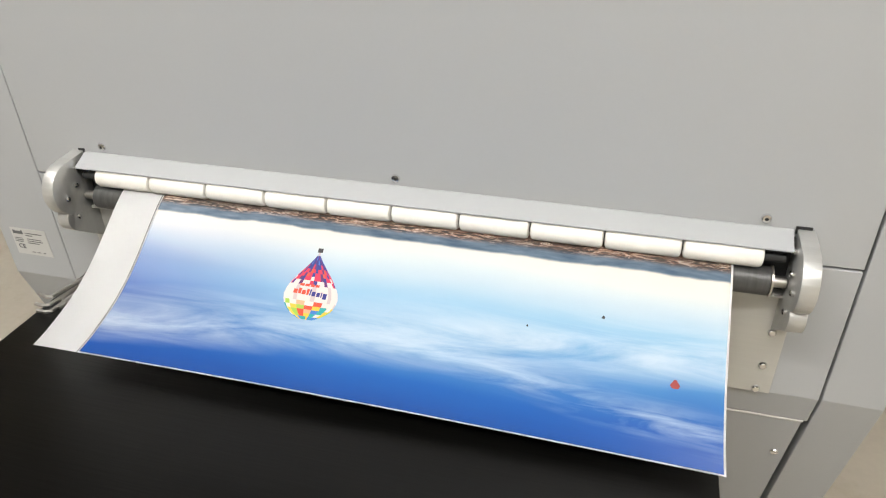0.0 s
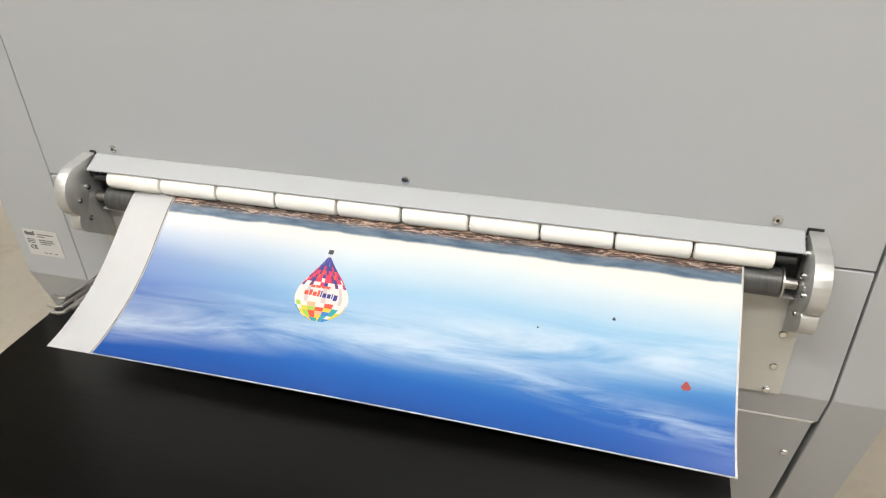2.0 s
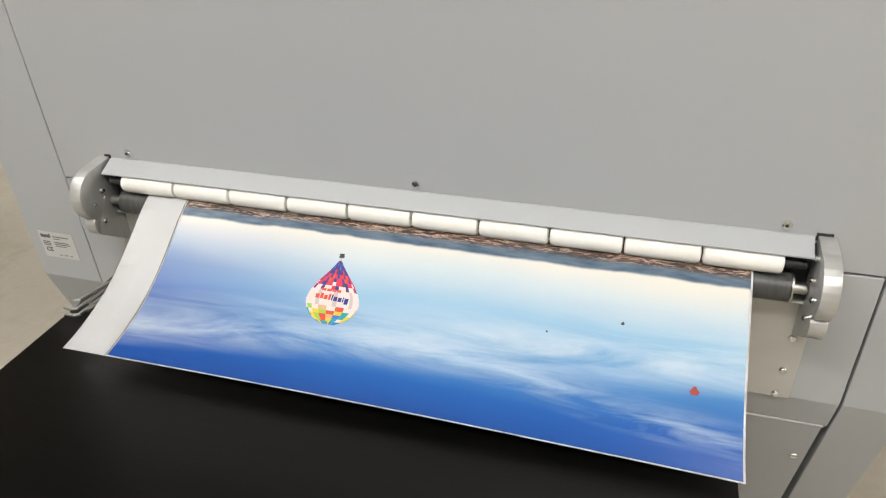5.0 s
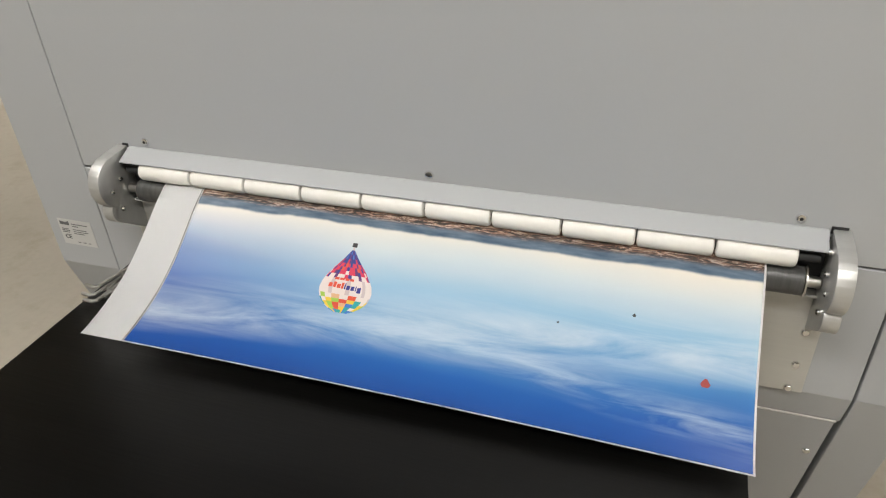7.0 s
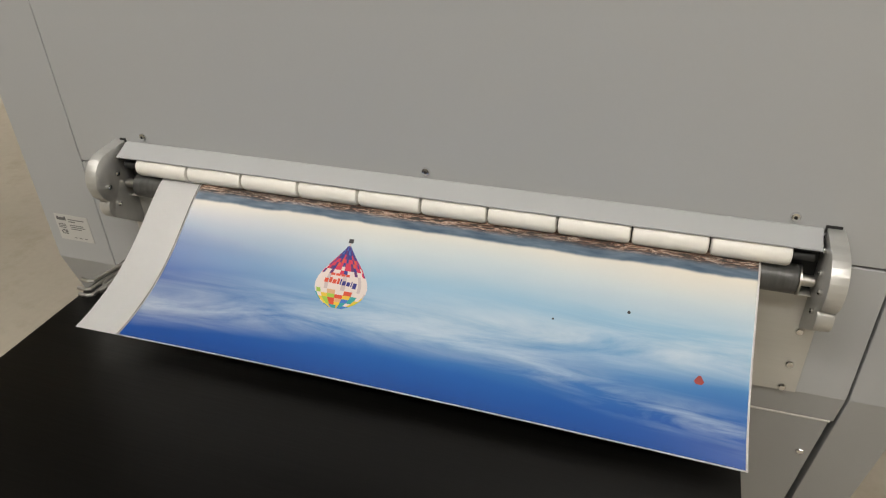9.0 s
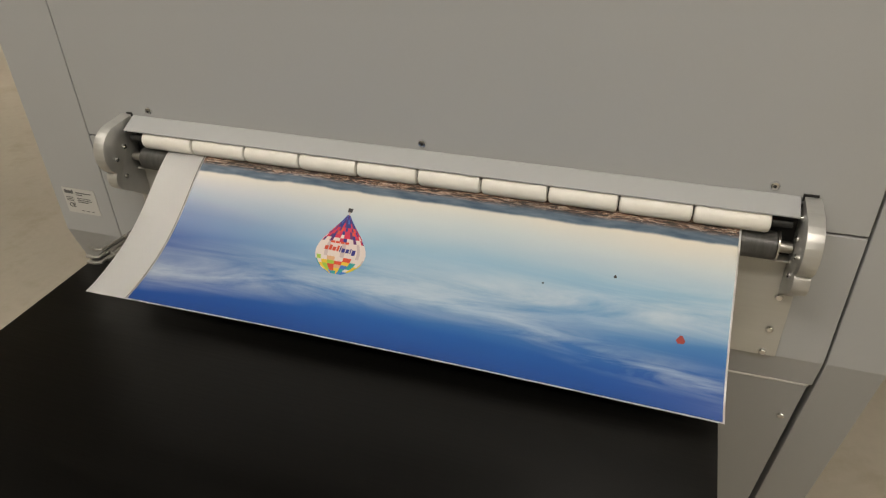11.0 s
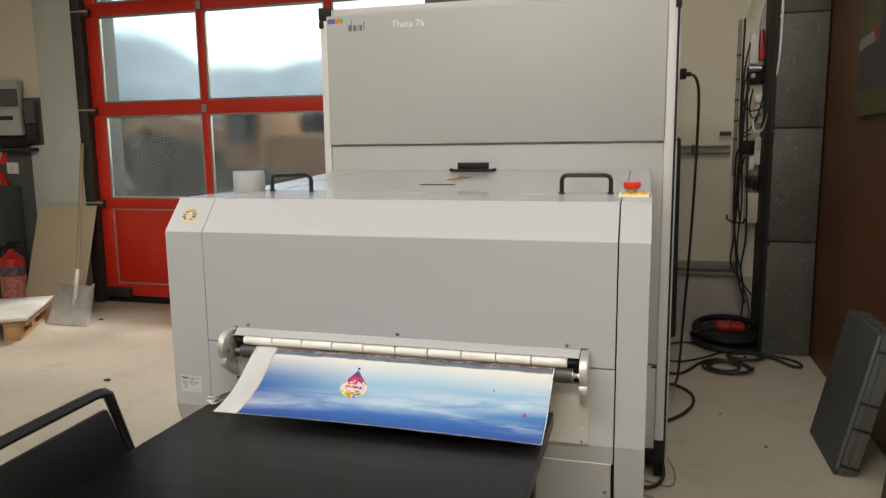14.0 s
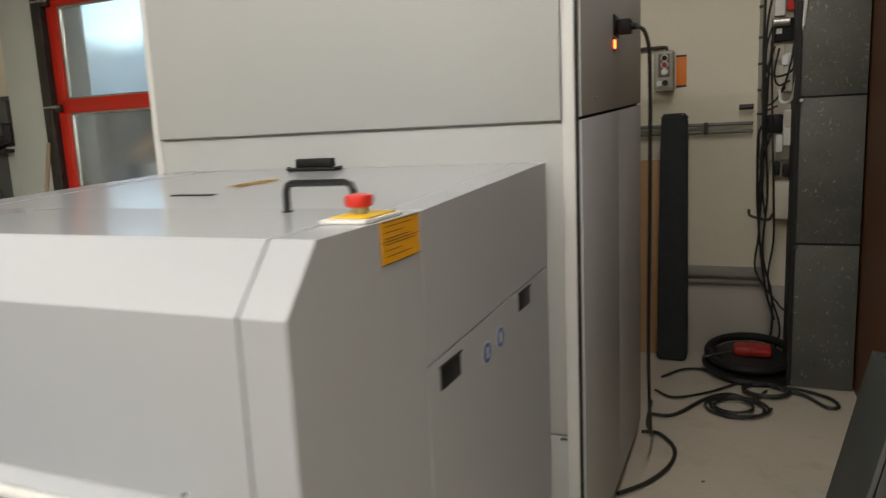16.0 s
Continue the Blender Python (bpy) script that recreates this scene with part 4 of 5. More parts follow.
def side_chair():
    c = thing("chair", "black chair with an open top rail beside the table", "chair")
    part("backrest_frame", tube([(-0.49, -0.335, 0.60), (-0.49, -0.405, 0.785), (-0.49, -0.418, 0.793), (-0.49, -0.44, 0.797), (-0.49, -0.83, 0.797), (-0.49, -0.855, 0.793), (-0.49, -0.868, 0.785), (-0.49, -0.92, 0.60)],
                                0.011, 10, curved=False), TUBE_BLACK, c)
    part("backrest_panel", prism([(-0.335, 0.58), (-0.418, 0.757), (-0.86, 0.757), (-0.92, 0.58)], -0.496, -0.484, "x", 0.003), BLACK, c)
    part("seat", box(-0.95, -0.50, -0.90, -0.36, 0.43, 0.47, 0.015), BLACK, c)
    for x in (-0.935, -0.505):
        for y in (-0.88, -0.38):
            part("leg", rod((x, y, 0), (x, y, 0.435 if x < -0.9 else 0.60), 0.011), TUBE_BLACK, c)
    c.matrix_world = Matrix.Translation((-0.505, -0.42, -0.004)) @ pose(0, 0, 0, 0, 0, 4) @ Matrix.Translation((0.49, 0.42, 0.004))
    return c


side_chair()

# ---- printer tower ----
def tower():
    t = thing("printer_tower", "tall light grey printer cabinet with aluminium corner posts", "printer")
    x0, x1, y0, yb = -0.722, 0.682, 1.16, 2.28
    part("core", box(x0 + 0.02, x1 - 0.014, y0 + 0.02, yb, 0.10, 1.82, 0), INNER, t)
    part("upper_panel", box(-0.690, 0.634, y0 - 0.014, y0 + 0.018, 1.302, 1.815, 0.003), PAINT_TOWER, t)
    part("lower_panel", box(-0.690, 0.634, y0 + 0.002, y0 + 0.018, 0.452, 1.297, 0.002), PAINT_TOWER, t)
    part("seam_strip", box(-0.690, 0.634, y0 + 0.006, y0 + 0.018, 1.2972, 1.3018, 0), PAINT_TOWER, t)
    part("plinth_panel", box(-0.690, 0.634, y0 + 0.002, y0 + 0.018, 0.11, 0.446, 0.002), PAINT_TOWER, t)
    part("top_cover", box(x0 + 0.03, x1 - 0.03, y0 + 0.004, yb, 1.817, 1.845, 0.004), WHITE_PAINT, t)
    for a, b in ((x0, -0.6905), (0.6345, 0.668)):
        part("corner_post", box(a, b, y0 - 0.004, y0 + 0.03, 0.10, 1.80, 0.004), WHITE_PAINT, t, "white aluminium corner post")
    part("corner_seal", box(0.668, 0.6755, y0 + 0.0, y0 + 0.03, 0.10, 1.80, 0), INNER, t)
    for a, b in ((x0 - 0.004, -0.675), (0.628, x1 - 0.002)):
        part("corner_cap", box(a, b, y0 - 0.012, y0 + 0.04, 1.8, 1.852, 0.006), BLACK, t, "black plastic corner cap")
        part("corner_cap", box(a, a + 0.02 if a < 0 else b, y0 - 0.010, y0 + 0.04, 1.77, 1.80, 0.003) if a < 0 else box(b - 0.02, b, y0 - 0.010, y0 + 0.04, 1.77, 1.80, 0.003), BLACK, t)
        part("foot", box(a + 0.005, b - 0.005, y0 - 0.006, y0 + 0.045, 0.0, 0.15, 0.004), BLACK, t)
    part("base_rail", box(0.2, 0.640, y0 + 0.006, y0 + 0.03, 0.055, 0.108, 0.003), BLACK, t)
    xs = x1
    part("side_upper_door", prism([(y0 + 0.012, 1.309), (y0 + 0.012, 1.83), (yb, 1.83), (yb, 1.366)], xs - 0.018, xs, "x", 0.002), PAINT_TOWER, t)
    part("side_lower_door", prism([(y0 + 0.012, 0.05), (y0 + 0.012, 1.30), (1.748, 1.329), (1.748, 0.05)], xs - 0.018, xs, "x", 0.002), PAINT_TOWER, t)
    part("side_rear_door", prism([(1.752, 0.05), (1.752, 1.329), (yb, 1.357), (yb, 0.05)], xs - 0.018, xs, "x", 0.002), PAINT_TOWER, t)
    part("left_side", box(x0, x0 + 0.018, y0 + 0.03, yb, 0.10, 1.82, 0.003), PAINT_TOWER, t)
    part("bottom_bolt", box(0.615, 0.64, y0 - 0.001, y0 + 0.004, 0.437, 0.444, 0), INNER, t)
    s = part("screw", lathe([(0.004, 0), (0.004, 0.001)], (0.585, y0 - 0.014, 1.53), (0, -1, 0), 10), STEEL, t)
    part("screw", lathe([(0.004, 0), (0.004, 0.001)], (0.618, y0 + 0.002, 0.93), (0, -1, 0), 10), STEEL, t)
    lamp = bpy.data.materials.new("indicator_glow")
    lamp.use_nodes = True
    lb = lamp.node_tree.nodes["Principled BSDF"]
    lb.inputs["Base Color"].default_value = (0.8, 0.1, 0.02, 1)
    lb.inputs["Emission Color"].default_value = (1.0, 0.07, 0.015, 1)
    lb.inputs["Emission Strength"].default_value = 2.5
    part("indicator_lamp", box(xs + 0.002, xs + 0.006, 1.648, 1.666, 1.517, 1.543, 0.001), lamp, t, "small lit red-orange indicator")
    part("indicator_surround", box(xs, xs + 0.002, 1.640, 1.674, 1.508, 1.551, 0.001), BLACK, t)
    part("keyhole", rod((xs, 1.36, 1.36), (xs + 0.003, 1.36, 1.36), 0.006, 12, 0.0005), STEEL, t)
    # coloured mark and grey shapes, then the model lettering
    for i, (m, a, b) in enumerate(((PURPLE, -0.683, -0.650), (ORANGE, -0.650, -0.630), (GREEN, -0.630, -0.615))):
        part("colour_mark", box(a, b, y0 - 0.0152, y0 - 0.014, 1.785, 1.803, 0), m, t)
    bars([(0.0, 0.0, 0.013, 0.024), (0.013, 0.0, 0.003, 0.040), (0.022, 0.0, 0.013, 0.023), (0.040, 0.0, 0.004, 0.023), (0.049, 0.0, 0.011, 0.023), (0.066, 0.0, 0.004, 0.034)], -0.594, y0 - 0.0142, 1.752, mat("grey_ink", (0.16, 0.17, 0.19), 0.5), t, name="mark")
    lettering("Theta 76", 0.038, mat("white_ink", (0.80, 0.80, 0.78), 0.5), t, (-0.410, y0 - 0.0146, 1.757))
    return t


tower()
box_on_top = thing("storage_box", "dark grey flat box lying on the printer cabinet", "box")
part("body", box(-0.36, 0.02, 1.45, 1.85, 1.845, 1.90, 0.006), BOARD_DARK, box_on_top)
part("lid", box(-0.365, 0.025, 1.445, 1.855, 1.90, 1.915, 0.004), BOARD_DARK, box_on_top)

# things on the lid
cl = thing("clamp", "black plastic clip lying on the printer lid", "clip")
zc = top_z(1.08)
part("base", box(-0.15, 0.01, 1.07, 1.115, zc - 0.001, zc + 0.009, 0.004), BLACK, cl)
part("ridge", box(-0.13, -0.01, 1.085, 1.112, zc + 0.0085, zc + 0.034, 0.004), BLACK, cl)
part("ear", rod((-0.162, 1.09, zc + 0.006), (-0.148, 1.09, zc + 0.006), 0.006), BLACK, cl)
part("ear", rod((0.008, 1.09, zc + 0.006), (0.022, 1.09, zc + 0.006), 0.006), BLACK, cl)
bm = bmesh.new()
bm.faces.new([bm.verts.new((x, y, top_z(y) + 0.0015)) for x, y in ((-0.09, 0.735), (-0.045, 0.725), (-0.02, 0.86), (-0.06, 0.87))])
bmesh.ops.solidify(bm, geom=bm.faces[:], thickness=0.0012)
solo("paper_slip", bm, mat("ochre_paper", (0.62, 0.40, 0.13), 0.6), "ochre paper slip lying on the printer lid", "paper slip")


# ---- beside the printer, right ----
def duct():
    d = thing("duct", "upright galvanised sheet-metal duct standing in the corner", "duct")
    edges = [0.0, 0.70, 1.37, 2.02, 2.75, 3.598]
    for a, b in zip(edges, edges[1:]):
        s = part("section", box(1.29, 1.552, 3.0, 3.40, a + 0.003, b - 0.003, 0.003), ZINC, d)
        part("joint", box(1.286, 1.556, 2.996, 3.40, b - 0.005, b + 0.003, 0.001), BLACK, d)
        part("joint_bolt", rod((1.292, 2.985, b - 0.015), (1.292, 3.0, b - 0.015), 0.009), CHROME, d)
    part("edge_strip", box(1.271, 1.289, 3.004, 3.40, 0, 3.598, 0.002), INNER, d, "dark edge strip")
    return d


duct()


def socket_panel():
    p = thing("socket_panel", "cream trunking with sockets, plugs and hanging cables", "sockets")
    part("trunking", box(1.108, 1.262, 3.395, 3.449, 1.072, 2.06, 0.004), CREAM, p)
    # left flank: the cream darkened in colour as a shaded side
    part("trunking_edge", box(1.090, 1.107, 3.40, 3.449, 1.072, 2.06, 0.003), mat("cream_shaded_side", (0.28, 0.26, 0.21), 0.6), p)
    for z in (1.30, 1.42, 1.55, 1.68, 1.83):
        part("trunking_clip", box(1.087, 1.110, 3.393, 3.449, z, z + 0.012, 0.001), RAIL, p)
    part("power_strip", box(1.155, 1.203, 3.34, 3.394, 1.775, 1.96, 0.006), WHITE, p)
    part("red_socket", box(1.21, 1.255, 3.36, 3.394, 1.80, 1.98, 0.006), RED, p)
    part("black_adapter", box(1.145, 1.245, 3.345, 3.394, 1.655, 1.765, 0.01), BLACK, p)
    part("adapter_label", box(1.162, 1.19, 3.343, 3.345, 1.69, 1.715, 0), PALE, p)
    part("steel_cap", rod((1.150, 3.335, 1.745), (1.225, 3.335, 1.745), 0.02), STEEL, p)
    part("socket_cover", box(1.152, 1.208, 3.375, 3.394, 1.565, 1.645, 0.006), CREAM, p)
    part("socket_box", box(1.205, 1.262, 3.34, 3.394, 1.41, 1.595, 0.008), WHITE, p)
    part("socket_lid", box(1.209, 1.256, 3.332, 3.34, 1.415, 1.49, 0.004), CREAM, p)
    part("timer_plug", box(1.192, 1.225, 3.31, 3.345, 1.535, 1.585, 0.006), WHITE, p)
    part("socket_box", box(1.208, 1.266, 3.34, 3.394, 1.143, 1.32, 0.008), WHITE, p)
    part("socket_lid", box(1.213, 1.261, 3.332, 3.34, 1.235, 1.312, 0.004), CREAM, p)
    part("transformer", box(1.135, 1.207, 3.33, 3.394, 1.209, 1.30, 0.008), BLACK, p)
    part("small_plug", box(1.176, 1.208, 3.31, 3.345, 1.113, 1.20, 0.005), WHITE, p)
    part("black_plug", box(1.168, 1.20, 3.33, 3.394, 0.995, 1.06, 0.006), BLACK, p)
    part("black_plug", box(1.212, 1.25, 3.33, 3.394, 0.985, 1.05, 0.006), BLACK, p)
    part("junction_box", box(1.172, 1.264, 3.33, 3.449, 0.772, 0.965, 0.006), CREAM, p)
    part("bracket", tube([(1.06, 3.34, 0.82), (1.07, 3.32, 0.79), (1.15, 3.32, 0.77), (1.175, 3.34, 0.80)], 0.007, 8), RAIL, p)
    p.matrix_world = pose(0.028, 0, 0)
    return p


socket_panel()
CABLES = [
    ([(0.668, 1.145, 0.06), (0.672, 1.13, 0.02), (0.655, 1.08, 0.010), (0.62, 1.04, 0.009), (0.56, 1.03, 0.009), (0.48, 1.05, 0.009)], 0.0075, CABLE, "black cable curling round the cabinet foot"),
    ([(0.69, 1.22, 0.05), (0.71, 1.18, 0.03), (0.715, 1.12, 0.012), (0.69, 1.07, 0.006), (0.60, 1.10, 0.006)], 0.003, mat("beige_cable", (0.22, 0.18, 0.12), 0.6), "thin beige cable by the cabinet foot"),
    ([(0.60, 0.98, 0.004), (0.645, 0.96, 0.004), (0.655, 0.92, 0.004), (0.62, 0.88, 0.004)], 0.003, mat("beige_cable_low", (0.22, 0.18, 0.12), 0.6), "thin beige cable end on the floor"),
    ([(1.20, 3.36, 2.06), (1.17, 3.33, 2.12), (1.20, 3.34, 2.22), (1.25, 3.38, 2.4)], 0.006, WHITE, "pale cable curving above the trunking"),
    ([(1.185, 3.31, 1.72), (1.16, 3.30, 1.60), (1.165, 3.30, 1.30), (1.15, 3.31, 1.05), (1.175, 3.31, 0.80)], 0.005, CABLE, "black cable dropping past the sockets"),
    ([(1.235, 3.34, 1.90), (1.24, 3.32, 2.05), (1.27, 3.33, 2.2), (1.26, 3.4, 2.5)], 0.0055, WHITE, "white power lead rising along the trunking"),
    ([(1.30, 3.02, 2.3), (1.30, 2.985, 2.0), (1.295, 2.985, 1.75), (1.28, 3.10, 1.5), (1.265, 3.25, 1.37), (1.235, 3.30, 1.36), (1.225, 3.31, 1.42)], 0.007, WHITE, "white cable looping down to a socket"),
    ([(1.20, 3.33, 1.72), (1.175, 3.31, 1.5), (1.17, 3.31, 1.2), (1.185, 3.32, 0.9), (1.17, 3.32, 0.6), (1.22, 3.34, 0.36), (1.20, 3.36, 0.12), (1.10, 3.30, 0.03)], 0.0055, CABLE, "black cable hanging from the sockets"),
    ([(1.19, 3.33, 1.2), (1.15, 3.32, 1.0), (1.15, 3.32, 0.7), (1.14, 3.33, 0.5), (1.25, 3.32, 0.33), (1.27, 3.3, 0.30)], 0.005, CABLE, "black cable hanging from the transformer"),
    ([(1.22, 3.33, 1.62), (1.20, 3.30, 1.5), (1.22, 3.29, 1.44), (1.27, 3.31, 1.46)], 0.005, CABLE, "black cable looping between sockets"),
    ([(1.20, 3.33, 1.63), (1.15, 3.31, 1.45), (1.16, 3.31, 1.33), (1.22, 3.32, 1.34)], 0.005, mat("brown_cable", (0.10, 0.04, 0.02), 0.5), "brown cable looping between sockets"),
    ([(1.185, 3.33, 1.66), (1.20, 3.30, 1.2), (1.22, 3.32, 0.7), (1.20, 3.33, 0.45), (1.25, 3.33, 0.2), (1.22, 3.32, 0.06)], 0.005, CABLE, "black cable hanging down to the reel"),
    ([(1.19, 3.33, 1.90), (1.165, 3.31, 1.75), (1.16, 3.31, 1.55), (1.20, 3.30, 1.485), (1.27, 3.30, 1.50), (1.30, 3.33, 1.56)], 0.0055, CABLE, "black cable slung under the adapter"),
    ([(1.25, 3.33, 1.43), (1.20, 3.30, 1.36), (1.16, 3.31, 1.35), (1.15, 3.32, 1.42), (1.18, 3.33, 1.50)], 0.005, CABLE, "black cable looped under the socket"),
    ([(1.26, 3.33, 1.98), (1.285, 3.30, 1.80), (1.28, 3.30, 1.6), (1.25, 3.31, 1.45), (1.22, 3.32, 1.40)], 0.005, CABLE, "black cable running beside the duct edge"),
    ([(1.155, 3.33, 2.05), (1.15, 3.31, 1.7), (1.155, 3.31, 1.3), (1.16, 3.31, 1.0), (1.15, 3.31, 0.78)], 0.0065, CABLE, "black cable hanging straight down the trunking"),
    ([(1.18, 3.33, 1.28), (1.14, 3.30, 1.22), (1.135, 3.31, 1.1), (1.14, 3.31, 0.85), (1.16, 3.32, 0.62), (1.19, 3.33, 0.4), (1.22, 3.3, 0.25)], 0.006, CABLE, "black cable bowing out below the transformer"),
    ([(0.70, 1.70, 1.585), (0.745, 1.70, 1.584), (0.775, 1.705, 1.55), (0.785, 1.71, 1.43), (0.78, 1.75, 1.0), (0.765, 1.85, 0.5), (0.755, 2.0, 0.15), (0.74, 2.2, 0.03), (0.70, 2.35, 0.012), (0.69, 2.6, 0.012)], 0.0062, CABLE, "thick black power cable down the cabinet side"),
    ([(0.70, 2.45, 0.012), (0.80, 2.47, 0.012), (0.92, 2.70, 0.012), (1.02, 2.79, 0.012), (1.12, 2.75, 0.012), (1.18, 2.85, 0.02)], 0.0075, CABLE, "black cable snaking over the floor"),
    ([(0.69, 2.25, 0.012), (0.76, 2.25, 0.012), (0.83, 2.13, 0.012), (0.83, 1.98, 0.012), (0.77, 1.82, 0.012), (0.68, 1.70, 0.012)], 0.0075, CABLE, "black cable curving over the floor"),
    ([(0.69, 2.75, 0.012), (0.78, 2.68, 0.012), (0.92, 2.78, 0.012), (1.05, 2.95, 0.012), (1.12, 3.05, 0.012)], 0.006, CABLE, "black cable running to the reel"),
    ([(0.70, 2.95, 0.012), (0.80, 3.10, 0.012), (0.95, 3.12, 0.012), (1.0, 3.05, 0.02)], 0.006, CABLE, "black cable on the floor by the wall"),
    ([(1.20, 2.92, 0.02), (1.32, 2.93, 0.014), (1.44, 2.86, 0.012), (1.47, 2.76, 0.012), (1.42, 2.74, 0.012), (1.34, 2.86, 0.014), (1.24, 2.90, 0.016)], 0.0075, CABLE, "black cable loop by the duct"),
]
for pts, r, m, lab in CABLES:
    pts = [(x - 0.012 if y > 3.25 and z > 0.3 and x > 1.13 else x, y, z) for x, y, z in pts]
    solo("cable", tube(pts, r, 8, 8), m, lab, "cable", "cables by the wall")
coil = []
for k in range(61):
    a = k / 60 * 2 * math.pi * 3
    r = 0.105 + 0.03 * math.sin(a * 0.33 + 1)
    coil.append((1.05 + r * 1.05 * math.cos(a) + 0.01 * math.sin(a * 0.4), 2.63 + r * math.sin(a), 0.010 + 0.004 * (k / 60) * 3))
solo("cable_coil", tube(coil, 0.0065, 6, 2), CABLE, "coiled black cable lying on the floor", "cable")
coil = []
for k in range(41):
    a = k / 40 * 2 * math.pi * 2
    coil.append((1.18 + 0.10 * math.cos(a), 2.87 + 0.085 * math.sin(a), 0.012 + 0.012 * (k / 40)))
solo("cable_coil", tube(coil, 0.008, 6, 2), CABLE, "tight black cable coil beside the reel", "cable")


HUB = mat("hub_red", (0.36, 0.02, 0.015), 0.4)


def cable_reel():
    r = thing("cable_reel", "black cable reel with a red hub lying on the floor", "cable reel")
    c = Vector((1.11, 3.17, 0))
    ax = Vector((0.05, -0.12, 1))
    part("rim", lathe([(0.17, 0.02), (0.225, 0.03), (0.235, 0.045), (0.225, 0.06), (0.17, 0.065)], c, ax, 40), BLACK, r)
    ring = [(c.x + 0.20 * math.cos(a), c.y + 0.20 * math.sin(a), 0.105 + 0.028 * math.sin(a)) for a in [2 * math.pi * k / 40 for k in range(41)]]
    part("top_rim", tube(ring, 0.022, 8, 2), BLACK, r)
    part("wound_cable", lathe([(0.15, 0.05), (0.165, 0.06), (0.165, 0.10), (0.15, 0.105)], c, ax, 32), CABLE, r)
    part("hub", box(c.x - 0.08, c.x + 0.10, c.y - 0.07, c.y + 0.05, 0.10, 0.150, 0.02), HUB, r, "red plastic socket hub")
    part("hub_rib", box(c.x - 0.005, c.x + 0.02, c.y - 0.075, c.y + 0.055, 0.12, 0.154, 0.006), HUB, r)
    part("crank", tube([(c.x - 0.22, c.y - 0.12, 0.10), (c.x - 0.12, c.y - 0.08, 0.12), (c.x - 0.06, c.y - 0.05, 0.13)], 0.007, 8), RAIL, r)
    return r


cable_reel()
pl = thing("power_plug", "black appliance plug in the cabinet side", "plug")
part("body", box(0.686, 0.73, 1.675, 1.725, 1.563, 1.607, 0.006), BLACK, pl)
part("collar", rod((0.728, 1.70, 1.584), (0.747, 1.70, 1.583), 0.010), BLACK, pl)
part("socket_plate", box(0.682, 0.686, 1.645, 1.74, 1.556, 1.62, 0.002), BLACK, pl)


def control_box():
    b = thing("control_box", "grey wall control box with push buttons", "control box")
    part("body", box(0.607, 0.707, 3.36, 3.449, 1.47, 1.677, 0.008), mat("box_grey", (0.30, 0.28, 0.23), 0.5), b)
    part("cover", box(0.617, 0.700, 3.352, 3.36, 1.485, 1.665, 0.004), mat("cover_grey", (0.36, 0.34, 0.28), 0.5), b)
    part("face_plate", box(0.632, 0.690, 3.349, 3.352, 1.54, 1.66, 0.001), mat("plate_dark", (0.12, 0.11, 0.10), 0.5), b)
    for z, m in ((1.638, BLACK), (1.603, HUB), (1.567, WHITE)):
        n = part("button", rod((0.664, 3.349, z), (0.664, 3.335, z), 0.013), m, b)
        part("bezel", lathe([(0.014, 0), (0.0185, 0.001), (0.0185, 0.004), (0.014, 0.005)], (0.664, 3.349, z), (0, -1, 0), 20), CREAM, n)
    part("key_switch", rod((0.668, 3.352, 1.51), (0.668, 3.332, 1.51), 0.014), BLACK, b)
    part("data_plate", box(0.624, 0.648, 3.350, 3.352, 1.497, 1.522, 0), PALE, b)
    part("conduit", rod((0.45, 3.43, 1.70), (0.655, 3.43, 1.70), 0.009), RAIL, b)
    b.matrix_world = pose(0, 0, -0.02)
    part("cable_gland", tube([(0.655, 3.43, 1.70), (0.668, 3.42, 1.695), (0.668, 3.41, 1.674)], 0.008, 8), RAIL, b)
    return b


control_box()
ws = solo("wall_sign", box(0.714, 0.767, 3.446, 3.4495, 1.468, 1.635, 0.001), ORANGE, "orange warning sign with dark end bands on the beige wall", "sign")
for z in (1.468, 1.626):
    part("end_band", box(0.714, 0.767, 3.4448, 3.446, z, z + 0.009, 0), INK, ws)
pp = thing("conduit", "two thin grey pipes running along the beige wall", "pipes")
for z in (1.222, 1.262):
    part("pipe", rod((-0.5, 3.425, z), (1.10, 3.425, z), 0.009), mat("pipe_grey", (0.16, 0.165, 0.15), 0.5), pp)
for x in (0.1, 0.86):
    part("pipe_clip", box(x, x + 0.02, 3.41, 3.449, 1.21, 1.275, 0.003), RAIL, pp)
part("stop_valve", rod((1.03, 3.41, 1.345), (1.10, 3.41, 1.345), 0.014), RAIL, pp)
lr = thing("wall_trunking", "grey double cable trunking low on the wall", "trunking")
part("rail", box(-0.5, 1.18, 3.40, 3.434, 0.45, 0.50, 0.004), mat("trunk_grey", (0.27, 0.26, 0.23), 0.6), lr)
part("rail", box(-0.5, 1.18, 3.41, 3.434, 0.405, 0.43, 0.004), mat("trunk_grey_low", (0.24, 0.23, 0.20), 0.6), lr)
rl = thing("foam_roll", "dark grey rolled mat leaning upright against the wall", "rolled mat")
part("outer_roll", prism([(0.640, 0.0), (0.797, 0.0), (0.786, 1.31), (0.775, 1.322), (0.668, 1.325), (0.656, 1.31)], 3.24, 3.36, "y", 0.025), FOAM, rl)
part("end_wrap", lathe([(0.02, 0), (0.045, 0.002), (0.045, 0.006)], (0.722, 3.30, 1.322), (0, 0, 1), 20), FOAM, rl)
